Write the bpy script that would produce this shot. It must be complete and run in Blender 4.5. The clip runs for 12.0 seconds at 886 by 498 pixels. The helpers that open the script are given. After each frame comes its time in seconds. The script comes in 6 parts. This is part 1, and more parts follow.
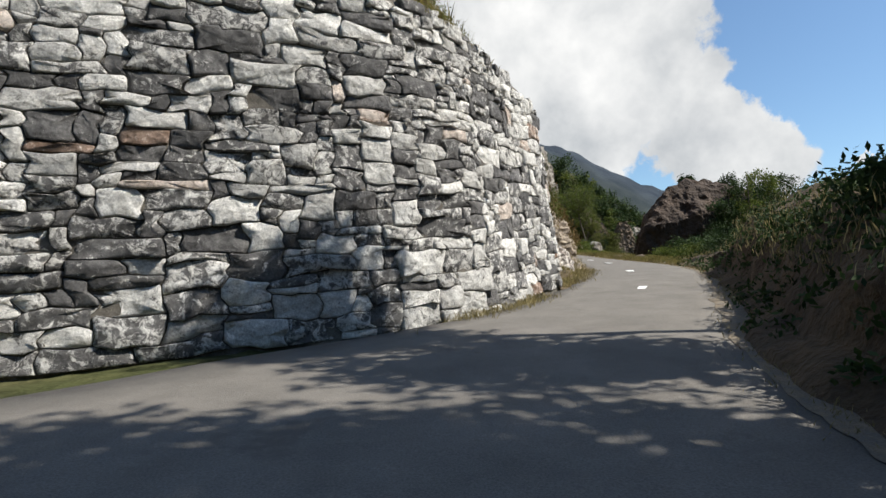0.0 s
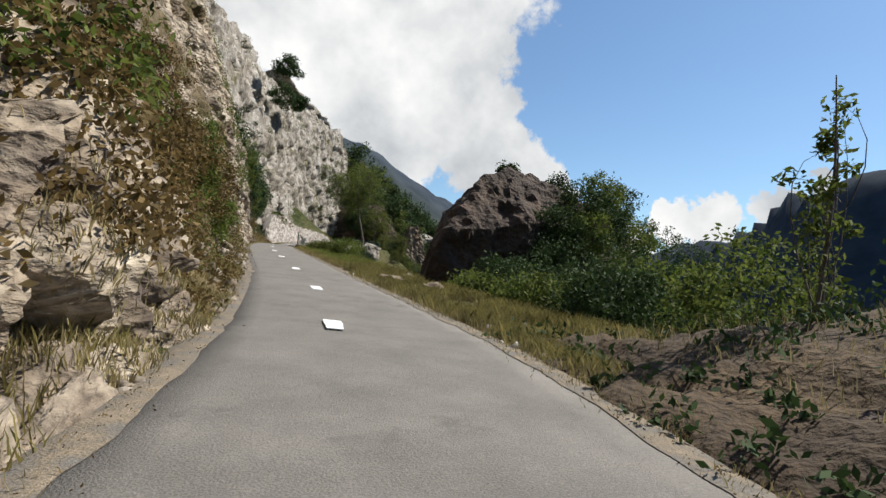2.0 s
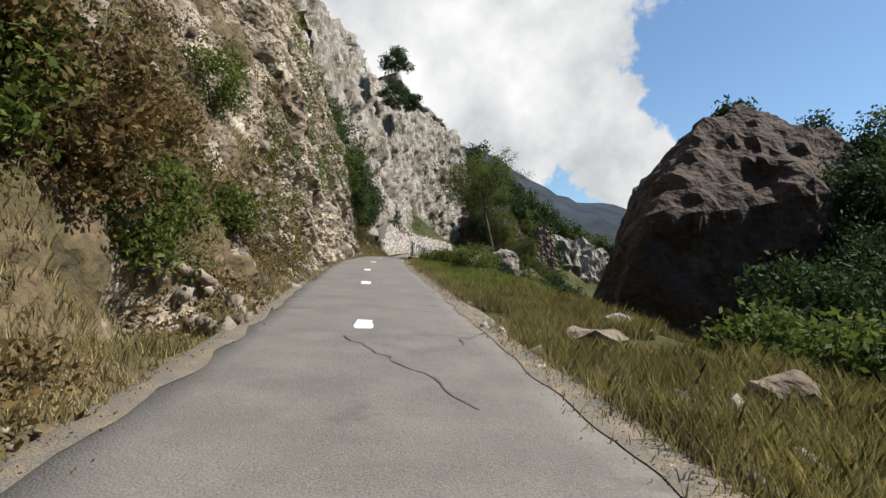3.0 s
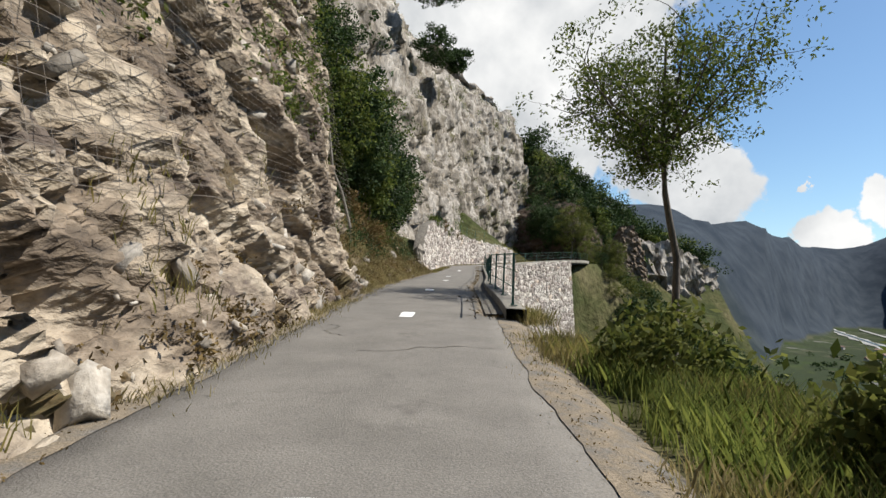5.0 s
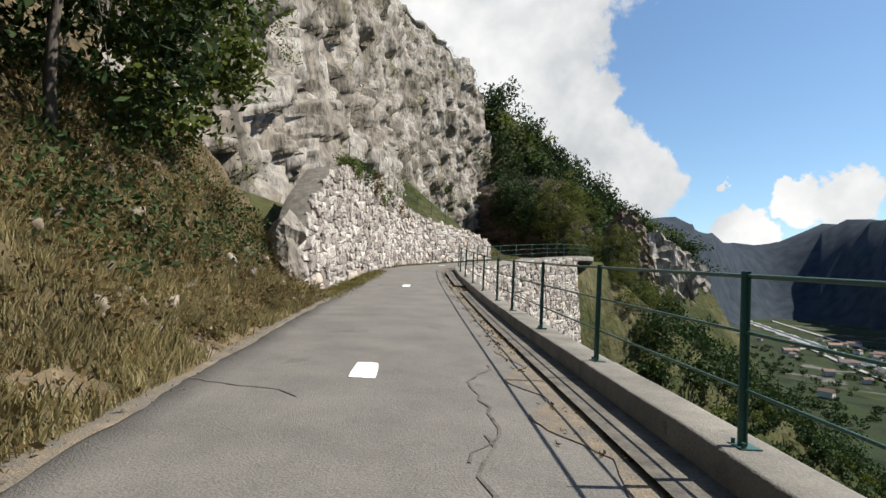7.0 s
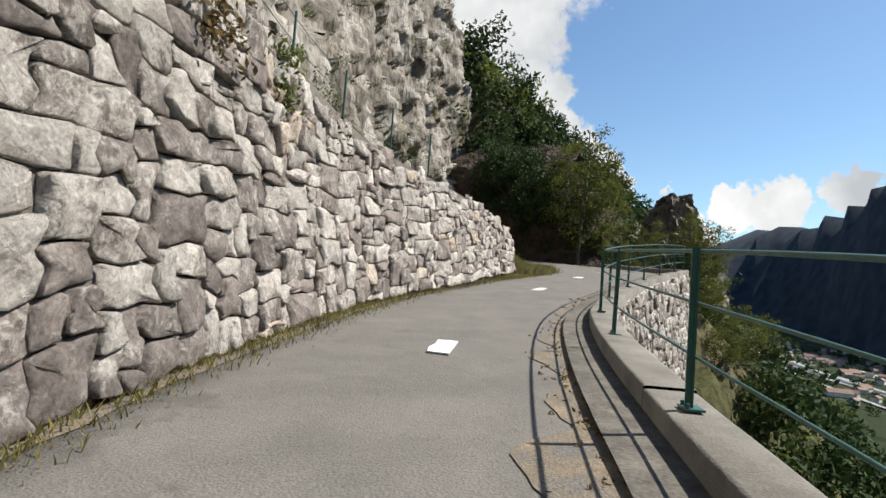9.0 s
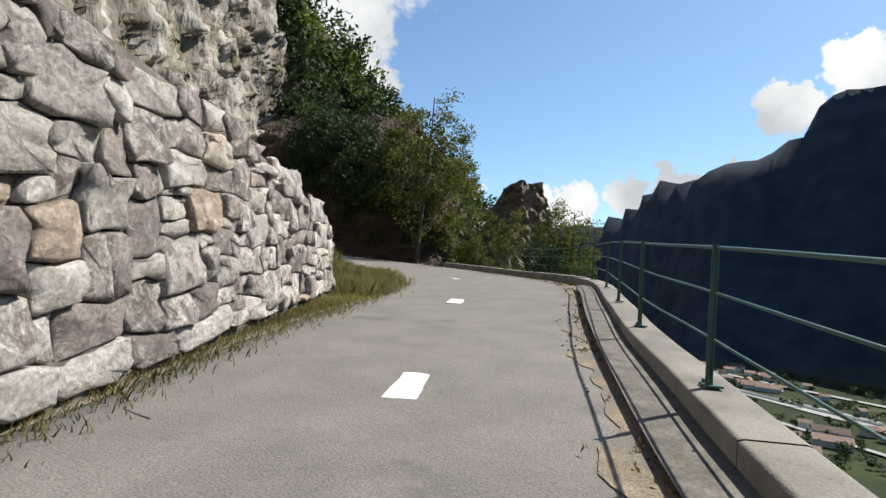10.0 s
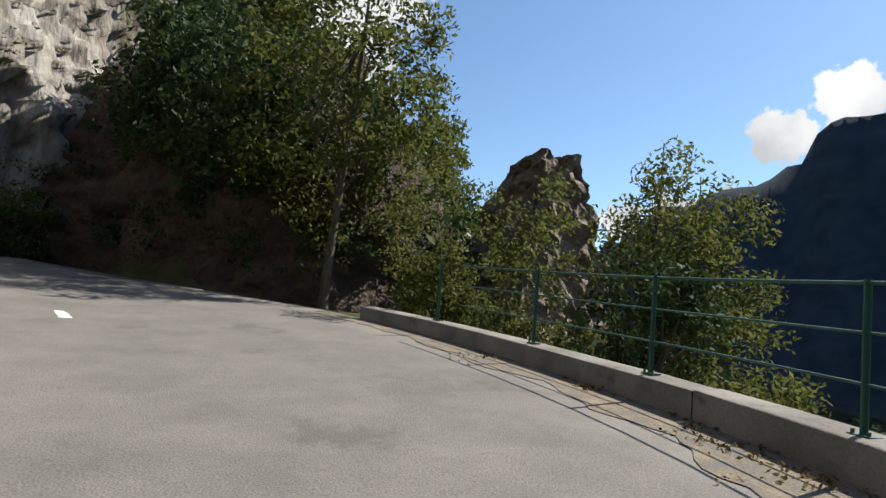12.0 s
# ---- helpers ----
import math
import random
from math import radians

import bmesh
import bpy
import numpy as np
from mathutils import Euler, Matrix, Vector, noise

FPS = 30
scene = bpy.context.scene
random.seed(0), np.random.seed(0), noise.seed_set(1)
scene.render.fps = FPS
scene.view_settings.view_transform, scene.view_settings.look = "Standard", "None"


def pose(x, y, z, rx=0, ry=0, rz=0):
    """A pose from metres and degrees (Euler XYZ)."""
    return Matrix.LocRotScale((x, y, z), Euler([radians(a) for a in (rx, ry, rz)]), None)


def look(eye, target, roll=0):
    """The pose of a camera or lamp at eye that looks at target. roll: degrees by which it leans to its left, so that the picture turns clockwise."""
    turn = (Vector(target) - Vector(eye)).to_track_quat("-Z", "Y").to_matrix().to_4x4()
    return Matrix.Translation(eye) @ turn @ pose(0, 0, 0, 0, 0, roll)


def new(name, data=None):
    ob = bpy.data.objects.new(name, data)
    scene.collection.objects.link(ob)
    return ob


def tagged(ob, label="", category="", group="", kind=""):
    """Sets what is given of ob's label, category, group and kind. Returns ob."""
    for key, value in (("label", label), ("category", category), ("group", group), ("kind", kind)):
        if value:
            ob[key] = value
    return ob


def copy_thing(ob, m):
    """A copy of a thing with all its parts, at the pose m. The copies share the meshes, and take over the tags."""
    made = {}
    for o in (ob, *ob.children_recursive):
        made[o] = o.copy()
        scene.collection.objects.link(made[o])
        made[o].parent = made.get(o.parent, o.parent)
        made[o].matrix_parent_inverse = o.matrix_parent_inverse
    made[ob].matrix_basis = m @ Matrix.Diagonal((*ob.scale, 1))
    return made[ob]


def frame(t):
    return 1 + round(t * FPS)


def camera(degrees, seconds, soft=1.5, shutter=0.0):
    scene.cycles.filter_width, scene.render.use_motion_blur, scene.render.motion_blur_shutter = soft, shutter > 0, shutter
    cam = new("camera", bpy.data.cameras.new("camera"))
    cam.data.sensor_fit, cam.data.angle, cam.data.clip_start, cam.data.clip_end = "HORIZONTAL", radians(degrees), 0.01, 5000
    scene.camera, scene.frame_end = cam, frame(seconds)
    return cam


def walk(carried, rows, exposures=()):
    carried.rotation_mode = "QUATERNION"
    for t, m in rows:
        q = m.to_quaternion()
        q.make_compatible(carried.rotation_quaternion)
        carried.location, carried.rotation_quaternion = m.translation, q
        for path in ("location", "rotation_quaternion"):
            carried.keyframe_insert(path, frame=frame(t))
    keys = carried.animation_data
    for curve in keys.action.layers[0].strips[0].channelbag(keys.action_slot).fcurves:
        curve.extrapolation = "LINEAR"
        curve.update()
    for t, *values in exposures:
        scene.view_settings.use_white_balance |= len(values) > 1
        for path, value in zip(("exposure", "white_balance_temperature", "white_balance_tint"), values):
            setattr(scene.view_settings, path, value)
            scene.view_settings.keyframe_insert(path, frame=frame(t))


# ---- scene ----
cam = camera(78.0, 12.0)
PATH = [
    (0, (-0.196, -0.133, 1.536), (-0.175, 1.863, 1.661), -1.0),
    (0.5, (0.973, 4.419, 1.724), (1.509, 6.341, 1.851), 1.0),
    (1, (2.714, 9.084, 2.16), (3.607, 10.869, 2.287), 3.0),
    (1.5, (4.581, 13.246, 2.534), (5.5, 15.016, 2.688), 5.0),
    (2, (6.46, 18.531, 2.99), (7.21, 20.38, 3.128), 5.2),
    (2.5, (7.872, 23.906, 3.378), (8.388, 25.835, 3.5), 4.0),
    (3, (8.671, 29.626, 3.775), (8.99, 31.596, 3.898), 2.5),
    (5, (9.98, 53.904, 5.663), (10.156, 55.892, 5.796), 2.3),
    (5.5, (10.331, 60.248, 6.076), (10.578, 62.229, 6.212), 2.9),
    (6, (11.003, 67.117, 6.512), (11.337, 69.085, 6.633), 2.8),
    (6.5, (11.883, 73.848, 6.874), (12.282, 75.805, 6.986), 2.3),
    (8.5, (15.786, 98.67, 8.118), (16.164, 100.631, 8.226), 3.9),
    (9, (16.959, 103.936, 8.632), (17.537, 105.849, 8.726), 4.5),
    (9.5, (18.523, 108.288, 9.04), (19.367, 110.099, 9.126), 4.7),
    (10, (21.053, 112.802, 9.272), (22.201, 114.435, 9.385), 4.5),
    (10.5, (23.426, 115.575, 9.673), (24.761, 117.06, 9.775), 4.6),
    (11, (26.904, 118.611, 9.954), (28.319, 120.018, 10.084), 6.9),
    (11.5, (29.689, 121.953, 10.345), (31.092, 123.37, 10.5), 7.1),
    (12, (32.429, 126.311, 10.425), (33.579, 127.936, 10.619), 5.3),
]
walk(cam, [(t, look(eye, target, roll)) for t, eye, target, roll in PATH], [(0.0, 0.58), (8.3, 0.58), (10.3, 0.76), (12.0, 0.74)])

# ---- light ----
SUN_AZ, SUN_EL = 95.0, 50.5
world = bpy.data.worlds.new("world")
scene.world = world
world.use_nodes = True
wn, wl = world.node_tree.nodes, world.node_tree.links
wn.clear()


def wnode(kind, **values):
    node = wn.new(kind)
    for key, value in values.items():
        if key == "op":
            node.operation = value
        elif key == "blend":
            node.blend_type = value
        elif key == "data":
            node.data_type = value
    return node


sky = wn.new("ShaderNodeTexSky")
sky.sky_type = "NISHITA"
sky.sun_disc = False
sky.sun_elevation, sky.sun_rotation = radians(SUN_EL), radians(SUN_AZ)
sky.air_density, sky.dust_density, sky.ozone_density = 1.0, 0.35, 1.1
coord = wn.new("ShaderNodeTexCoord")
wisp = wn.new("ShaderNodeTexNoise")
wisp.inputs["Scale"].default_value, wisp.inputs["Detail"].default_value, wisp.inputs["Roughness"].default_value = 7.0, 9.0, 0.62
wl.new(coord.outputs["Generated"], wisp.inputs["Vector"])


def toward(az, el):
    return Vector((math.sin(radians(az)) * math.cos(radians(el)), math.cos(radians(az)) * math.cos(radians(el)), math.sin(radians(el))))


# Cumulus puffs: azimuth, elevation, radius, all in degrees.
PUFFS = [(12, 23, 9.5), (21, 25, 7), (2, 27, 11), (22.5, 18.5, 6), (26, 13.5, 5), (31, 10, 4.5), (15, 15, 7), (20, 34, 11), (4, 38, 12),
         (44.5, 8.5, 2.2), (40.5, 6, 2.4), (38.4, 10.2, 0.8), (48, 8.0, 2.8), (53.5, 9.4, 2.6), (58, 11, 1.9), (66.8, 17.2, 2.2), (72, 20.5, 3.0), (78, 23.5, 3.2), (62.5, 13.2, 0.7)]
curl = wn.new("ShaderNodeTexNoise")
curl.inputs["Scale"].default_value, curl.inputs["Detail"].default_value, curl.inputs["Roughness"].default_value = 16.0, 7.0, 0.6
wl.new(coord.outputs["Generated"], curl.inputs["Vector"])
centred = wnode("ShaderNodeVectorMath", op="SUBTRACT")
wl.new(curl.outputs["Color"], centred.inputs[0])
centred.inputs[1].default_value = (0.5, 0.5, 0.5)
bent = wnode("ShaderNodeVectorMath", op="MULTIPLY_ADD")
wl.new(centred.outputs[0], bent.inputs[0])
bent.inputs[1].default_value = (0.11, 0.11, 0.11)
wl.new(coord.outputs["Generated"], bent.inputs[2])
cover = None
for az, el, wide in PUFFS:
    gap = wnode("ShaderNodeVectorMath", op="DISTANCE")
    wl.new(bent.outputs[0], gap.inputs[0])
    gap.inputs[1].default_value = toward(az, el)
    ramp = wn.new("ShaderNodeMapRange")
    ramp.inputs["From Min"].default_value, ramp.inputs["From Max"].default_value = 2 * math.sin(radians(wide) / 2) * 1.35, 0.0
    ramp.inputs["To Max"].default_value = 1.0
    wl.new(gap.outputs["Value"], ramp.inputs["Value"])
    if cover is None:
        cover = ramp.outputs["Result"]
    else:
        most = wnode("ShaderNodeMath", op="MAXIMUM")
        wl.new(cover, most.inputs[0])
        wl.new(ramp.outputs["Result"], most.inputs[1])
        cover = most.outputs[0]
edge = wnode("ShaderNodeMath", op="MULTIPLY_ADD")
wl.new(wisp.outputs["Fac"], edge.inputs[0])
edge.inputs[1].default_value, edge.inputs[2].default_value = 0.8, -0.4
sums = wnode("ShaderNodeMath", op="ADD")
wl.new(cover, sums.inputs[0])
wl.new(edge.outputs[0], sums.inputs[1])
mask = wn.new("ShaderNodeMapRange")
mask.interpolation_type = "SMOOTHSTEP"
mask.inputs["From Min"].default_value, mask.inputs["From Max"].default_value = 0.22, 0.36
wl.new(sums.outputs[0], mask.inputs["Value"])
billow = wn.new("ShaderNodeTexNoise")
billow.inputs["Scale"].default_value, billow.inputs["Detail"].default_value, billow.inputs["Roughness"].default_value = 3.4, 7.0, 0.55
shift = wnode("ShaderNodeVectorMath", op="ADD")
shift.inputs[1].default_value = (3.1, 1.7, 0.4)
wl.new(coord.outputs["Generated"], shift.inputs[0])
wl.new(shift.outputs[0], billow.inputs["Vector"])
tone = wn.new("ShaderNodeValToRGB")
tone.color_ramp.elements[0].position, tone.color_ramp.elements[0].color = 0.38, (4.5, 4.75, 5.0, 1)
tone.color_ramp.elements[1].position, tone.color_ramp.elements[1].color = 0.6, (8.4, 8.4, 8.3, 1)
wl.new(billow.outputs["Fac"], tone.inputs["Fac"])
mixed = wn.new("ShaderNodeMix")
mixed.data_type = "RGBA"
wl.new(mask.outputs["Result"], mixed.inputs["Factor"])
clear_air = wnode("ShaderNodeMix", data="RGBA", blend="MULTIPLY")
clear_air.inputs["Factor"].default_value, clear_air.inputs["B"].default_value = 1.0, (0.96, 1.12, 1.2, 1)
wl.new(sky.outputs["Color"], clear_air.inputs["A"])
wl.new(clear_air.outputs["Result"], mixed.inputs["A"])
wl.new(tone.outputs["Color"], mixed.inputs["B"])
glow = wn.new("ShaderNodeBackground")
glow.inputs["Strength"].default_value = 0.08
wl.new(mixed.outputs["Result"], glow.inputs["Color"])
out = wn.new("ShaderNodeOutputWorld")
wl.new(glow.outputs[0], out.inputs["Surface"])

sun = new("sun", bpy.data.lights.new("sun", "SUN"))
sun.data.energy, sun.data.angle, sun.data.color = 5.0, radians(0.53), (1.0, 0.95, 0.87)
sun.matrix_world = look(toward(SUN_AZ, SUN_EL) * 200, (0, 0, 0))


# ---- materials ----
def material(name, tones, scale=4.0, rough=0.9, bump=0.3, bump_scale=40.0, metal=0.0, fine=0.25, per="", spread=0.0, stretch=(1, 1, 1), spots=None, cells=0.0, depth=0.02, turn=0.0):
    """A procedural surface: tones mixed by broad noise, darkened by fine grain, with relief. per: what varies it from piece to piece."""
    m = bpy.data.materials.new(name)
    m.use_nodes = True
    n, k = m.node_tree.nodes, m.node_tree.links
    b = n["Principled BSDF"]
    tc = n.new("ShaderNodeTexCoord")
    mp = n.new("ShaderNodeMapping")
    mp.inputs["Scale"].default_value, mp.inputs["Rotation"].default_value = stretch, (radians(turn), 0, 0)
    k.new(tc.outputs["Object"], mp.inputs["Vector"])
    where = mp.outputs["Vector"]
    if per:
        src = n.new("ShaderNodeObjectInfo").outputs["Random"] if per == "object" else n.new("ShaderNodeNewGeometry").outputs["Random Per Island"]
        move = n.new("ShaderNodeVectorMath")
        move.operation = "ADD"
        times = n.new("ShaderNodeMath")
        times.operation = "MULTIPLY"
        times.inputs[1].default_value = 37.0
        k.new(src, times.inputs[0])
        k.new(where, move.inputs[0])
        k.new(times.outputs[0], move.inputs[1])
        where = move.outputs[0]
    broad = n.new("ShaderNodeTexNoise")
    broad.inputs["Scale"].default_value, broad.inputs["Detail"].default_value, broad.inputs["Roughness"].default_value = scale, 7.0, 0.62
    k.new(where, broad.inputs["Vector"])
    ramp = n.new("ShaderNodeValToRGB")
    el = ramp.color_ramp.elements
    while len(el) < len(tones):
        el.new(0.5)
    for i, c in enumerate(tones):
        el[i].position = 0.32 + 0.36 * i / max(len(tones) - 1, 1)
        el[i].color = (*c, 1)
    k.new(broad.outputs["Fac"], ramp.inputs["Fac"])
    colour = ramp.outputs["Color"]
    grain = n.new("ShaderNodeTexNoise")
    grain.inputs["Scale"].default_value, grain.inputs["Detail"].default_value = bump_scale, 5.0
    k.new(where, grain.inputs["Vector"])

    def times_by(colour, value, low, high):
        rng = n.new("ShaderNodeMapRange")
        rng.inputs["From Min"].default_value, rng.inputs["From Max"].default_value = 0.25, 0.75
        rng.inputs["To Min"].default_value, rng.inputs["To Max"].default_value = low, high
        k.new(value, rng.inputs["Value"])
        mix = n.new("ShaderNodeMix")
        mix.data_type, mix.blend_type = "RGBA", "MULTIPLY"
        mix.inputs["Factor"].default_value = 1.0
        k.new(colour, mix.inputs["A"])
        k.new(rng.outputs["Result"], mix.inputs["B"])
        return mix.outputs["Result"]

    if fine:
        colour = times_by(colour, grain.outputs["Fac"], 1 - fine, 1 + fine)
    if spread:
        rng = n.new("ShaderNodeMapRange")
        rng.inputs["To Min"].default_value, rng.inputs["To Max"].default_value = 1 - spread, 1 + spread
        k.new(src, rng.inputs["Value"])
        mix = n.new("ShaderNodeMix")
        mix.data_type, mix.blend_type = "RGBA", "MULTIPLY"
        mix.inputs["Factor"].default_value = 1.0
        k.new(colour, mix.inputs["A"])
        k.new(rng.outputs["Result"], mix.inputs["B"])
        colour = mix.outputs["Result"]
    if spots:
        tint, amount, size = spots
        blot = n.new("ShaderNodeTexNoise")
        blot.inputs["Scale"].default_value, blot.inputs["Detail"].default_value, blot.inputs["Roughness"].default_value = size, 6.0, 0.7
        k.new(where, blot.inputs["Vector"])
        cut = n.new("ShaderNodeMapRange")
        cut.inputs["From Min"].default_value, cut.inputs["From Max"].default_value = amount, amount + 0.07
        k.new(blot.outputs["Fac"], cut.inputs["Value"])
        mix = n.new("ShaderNodeMix")
        mix.data_type = "RGBA"
        k.new(cut.outputs["Result"], mix.inputs["Factor"])
        k.new(colour, mix.inputs["A"])
        mix.inputs["B"].default_value = (*tint, 1)
        colour = mix.outputs["Result"]
    k.new(colour, b.inputs["Base Color"])
    b.inputs["Roughness"].default_value, b.inputs["Metallic"].default_value = rough, metal
    height = grain.outputs["Fac"]
    if cells:
        vor = n.new("ShaderNodeTexVoronoi")
        vor.inputs["Scale"].default_value = cells
        k.new(where, vor.inputs["Vector"])
        add = n.new("ShaderNodeMath")
        add.operation = "ADD"
        k.new(vor.outputs["Distance"], add.inputs[0])
        k.new(height, add.inputs[1])
        height = add.outputs[0]
    if bump:
        bp = n.new("ShaderNodeBump")
        bp.inputs["Strength"].default_value, bp.inputs["Distance"].default_value = bump, depth
        k.new(height, bp.inputs["Height"])
        k.new(bp.outputs["Normal"], b.inputs["Normal"])
    return m


def leaf_material(name, low, high, through_light=0.35):
    m = bpy.data.materials.new(name)
    m.use_nodes = True
    n, k = m.node_tree.nodes, m.node_tree.links
    b = n["Principled BSDF"]
    geo = n.new("ShaderNodeNewGeometry")
    ramp = n.new("ShaderNodeValToRGB")
    ramp.color_ramp.elements[0].color, ramp.color_ramp.elements[1].color = (*low, 1), (*high, 1)
    k.new(geo.outputs["Random Per Island"], ramp.inputs["Fac"])
    broad = n.new("ShaderNodeTexNoise")
    broad.inputs["Scale"].default_value, broad.inputs["Detail"].default_value = 0.9, 3.0
    tc = n.new("ShaderNodeTexCoord")
    k.new(tc.outputs["Object"], broad.inputs["Vector"])
    rng = n.new("ShaderNodeMapRange")
    rng.inputs["From Min"].default_value, rng.inputs["From Max"].default_value = 0.3, 0.7
    rng.inputs["To Min"].default_value, rng.inputs["To Max"].default_value = 0.65, 1.35
    k.new(broad.outputs["Fac"], rng.inputs["Value"])
    mix = n.new("ShaderNodeMix")
    mix.data_type, mix.blend_type = "RGBA", "MULTIPLY"
    mix.inputs["Factor"].default_value = 1.0
    k.new(ramp.outputs["Color"], mix.inputs["A"])
    k.new(rng.outputs["Result"], mix.inputs["B"])
    k.new(mix.outputs["Result"], b.inputs["Base Color"])
    b.inputs["Roughness"].default_value, b.inputs["Specular IOR Level"].default_value = 0.75, 0.2
    tr = n.new("ShaderNodeBsdfTranslucent")
    k.new(mix.outputs["Result"], tr.inputs["Color"])
    ms = n.new("ShaderNodeMixShader")
    ms.inputs["Fac"].default_value = through_light
    k.new(b.outputs[0], ms.inputs[1])
    k.new(tr.outputs[0], ms.inputs[2])
    k.new(ms.outputs[0], n["Material Output"].inputs["Surface"])
    return m


ASPHALT = material("asphalt", [(0.116, 0.107, 0.093), (0.139, 0.128, 0.112), (0.165, 0.152, 0.133)], 1.3, 0.93, 0.7, 70, fine=0.34, spots=((0.101, 0.092, 0.08), 0.6, 0.7), depth=0.012)
PAINT = material("road paint", [(0.62, 0.62, 0.6), (0.8, 0.8, 0.78)], 9, 0.8, 0.2, 120, fine=0.12)
CONCRETE = material("concrete", [(0.11, 0.099, 0.081), (0.174, 0.161, 0.136), (0.226, 0.208, 0.173)], 1.6, 0.92, 0.4, 60, fine=0.2, spots=((0.103, 0.093, 0.069), 0.62, 2.2))
STEEL = material("green paint on steel", [(0.022, 0.075, 0.06), (0.035, 0.11, 0.085)], 6, 0.45, 0.15, 80, fine=0.2, spots=((0.12, 0.07, 0.04), 0.7, 9))
def stone_material(name, darks, lights, per, bare, warm):
    """Weathered wall stone: dark crust, pale bare patches, a tint of its own for each stone. bare: how much is pale."""
    m = bpy.data.materials.new(name)
    m.use_nodes = True
    n, k = m.node_tree.nodes, m.node_tree.links
    b = n["Principled BSDF"]
    tc = n.new("ShaderNodeTexCoord")
    src = n.new("ShaderNodeObjectInfo").outputs["Random"] if per == "object" else n.new("ShaderNodeNewGeometry").outputs["Random Per Island"]
    far = n.new("ShaderNodeMath")
    far.operation = "MULTIPLY"
    far.inputs[1].default_value = 61.0
    k.new(src, far.inputs[0])
    move = n.new("ShaderNodeVectorMath")
    k.new(tc.outputs["Object"], move.inputs[0])
    k.new(far.outputs[0], move.inputs[1])
    where = move.outputs[0]

    def cloud(scale, detail, rough, twist=0.0):
        t = n.new("ShaderNodeTexNoise")
        t.inputs["Scale"].default_value, t.inputs["Detail"].default_value, t.inputs["Roughness"].default_value, t.inputs["Distortion"].default_value = scale, detail, rough, twist
        k.new(where, t.inputs["Vector"])
        return t.outputs["Fac"]

    def ramped(value, low, high, a=0.0, c=1.0):
        r = n.new("ShaderNodeMapRange")
        r.inputs["From Min"].default_value, r.inputs["From Max"].default_value = low, high
        r.inputs["To Min"].default_value, r.inputs["To Max"].default_value = a, c
        k.new(value, r.inputs["Value"])
        return r.outputs["Result"]

    def mixed_by(fac, a, c, blend="MIX"):
        x = n.new("ShaderNodeMix")
        x.data_type, x.blend_type = "RGBA", blend
        for value, socket in ((fac, x.inputs["Factor"]), (a, x.inputs["A"]), (c, x.inputs["B"])):
            if isinstance(value, tuple):
                socket.default_value = (*value, 1)
            elif isinstance(value, float):
                socket.default_value = value
            else:
                k.new(value, socket)
        return x.outputs["Result"]

    broad, patch, fine = cloud(3.0, 8, 0.7), cloud(6.5, 12, 0.78, 0.5), cloud(30, 6, 0.8)
    crust = mixed_by(ramped(broad, 0.36, 0.64), darks[0], darks[1])
    pale = mixed_by(ramped(broad, 0.36, 0.64), lights[0], lights[1])
    # each stone has its own share of bare pale rock
    own = n.new("ShaderNodeTexWhiteNoise")
    own.noise_dimensions = "1D"
    k.new(far.outputs[0], own.inputs["W"])
    share = n.new("ShaderNodeMath")
    share.operation = "MULTIPLY_ADD"
    k.new(own.outputs["Value"], share.inputs[0])
    share.inputs[1].default_value, share.inputs[2].default_value = 0.3, -0.15 + bare
    lifted = n.new("ShaderNodeMath")
    k.new(patch, lifted.inputs[0])
    k.new(share.outputs[0], lifted.inputs[1])
    colour = mixed_by(ramped(lifted.outputs[0], 0.48, 0.545), crust, pale)
    rust = n.new("ShaderNodeMath")
    rust.operation = "GREATER_THAN"
    k.new(src, rust.inputs[0])
    rust.inputs[1].default_value = 0.97
    colour = mixed_by(rust.outputs[0], colour, mixed_by(0.4, colour, warm))
    colour = mixed_by(1.0, colour, ramped(src, 0.0, 0.93, 0.78, 1.2), "MULTIPLY")
    colour = mixed_by(1.0, colour, ramped(fine, 0.3, 0.7, 0.5, 1.5), "MULTIPLY")
    k.new(colour, b.inputs["Base Color"])
    b.inputs["Roughness"].default_value = 0.92
    chips = n.new("ShaderNodeTexVoronoi")
    chips.inputs["Scale"].default_value = 6.0
    k.new(where, chips.inputs["Vector"])
    total = n.new("ShaderNodeMath")
    total.operation = "MULTIPLY_ADD"
    k.new(chips.outputs["Distance"], total.inputs[0])
    total.inputs[1].default_value = 0.8
    k.new(patch, total.inputs[2])
    more = n.new("ShaderNodeMath")
    more.operation = "MULTIPLY_ADD"
    k.new(fine, more.inputs[0])
    more.inputs[1].default_value = 0.35
    k.new(total.outputs[0], more.inputs[2])
    bp = n.new("ShaderNodeBump")
    bp.inputs["Strength"].default_value, bp.inputs["Distance"].default_value = 1.0, 0.055
    k.new(more.outputs[0], bp.inputs["Height"])
    k.new(bp.outputs["Normal"], b.inputs["Normal"])
    return m


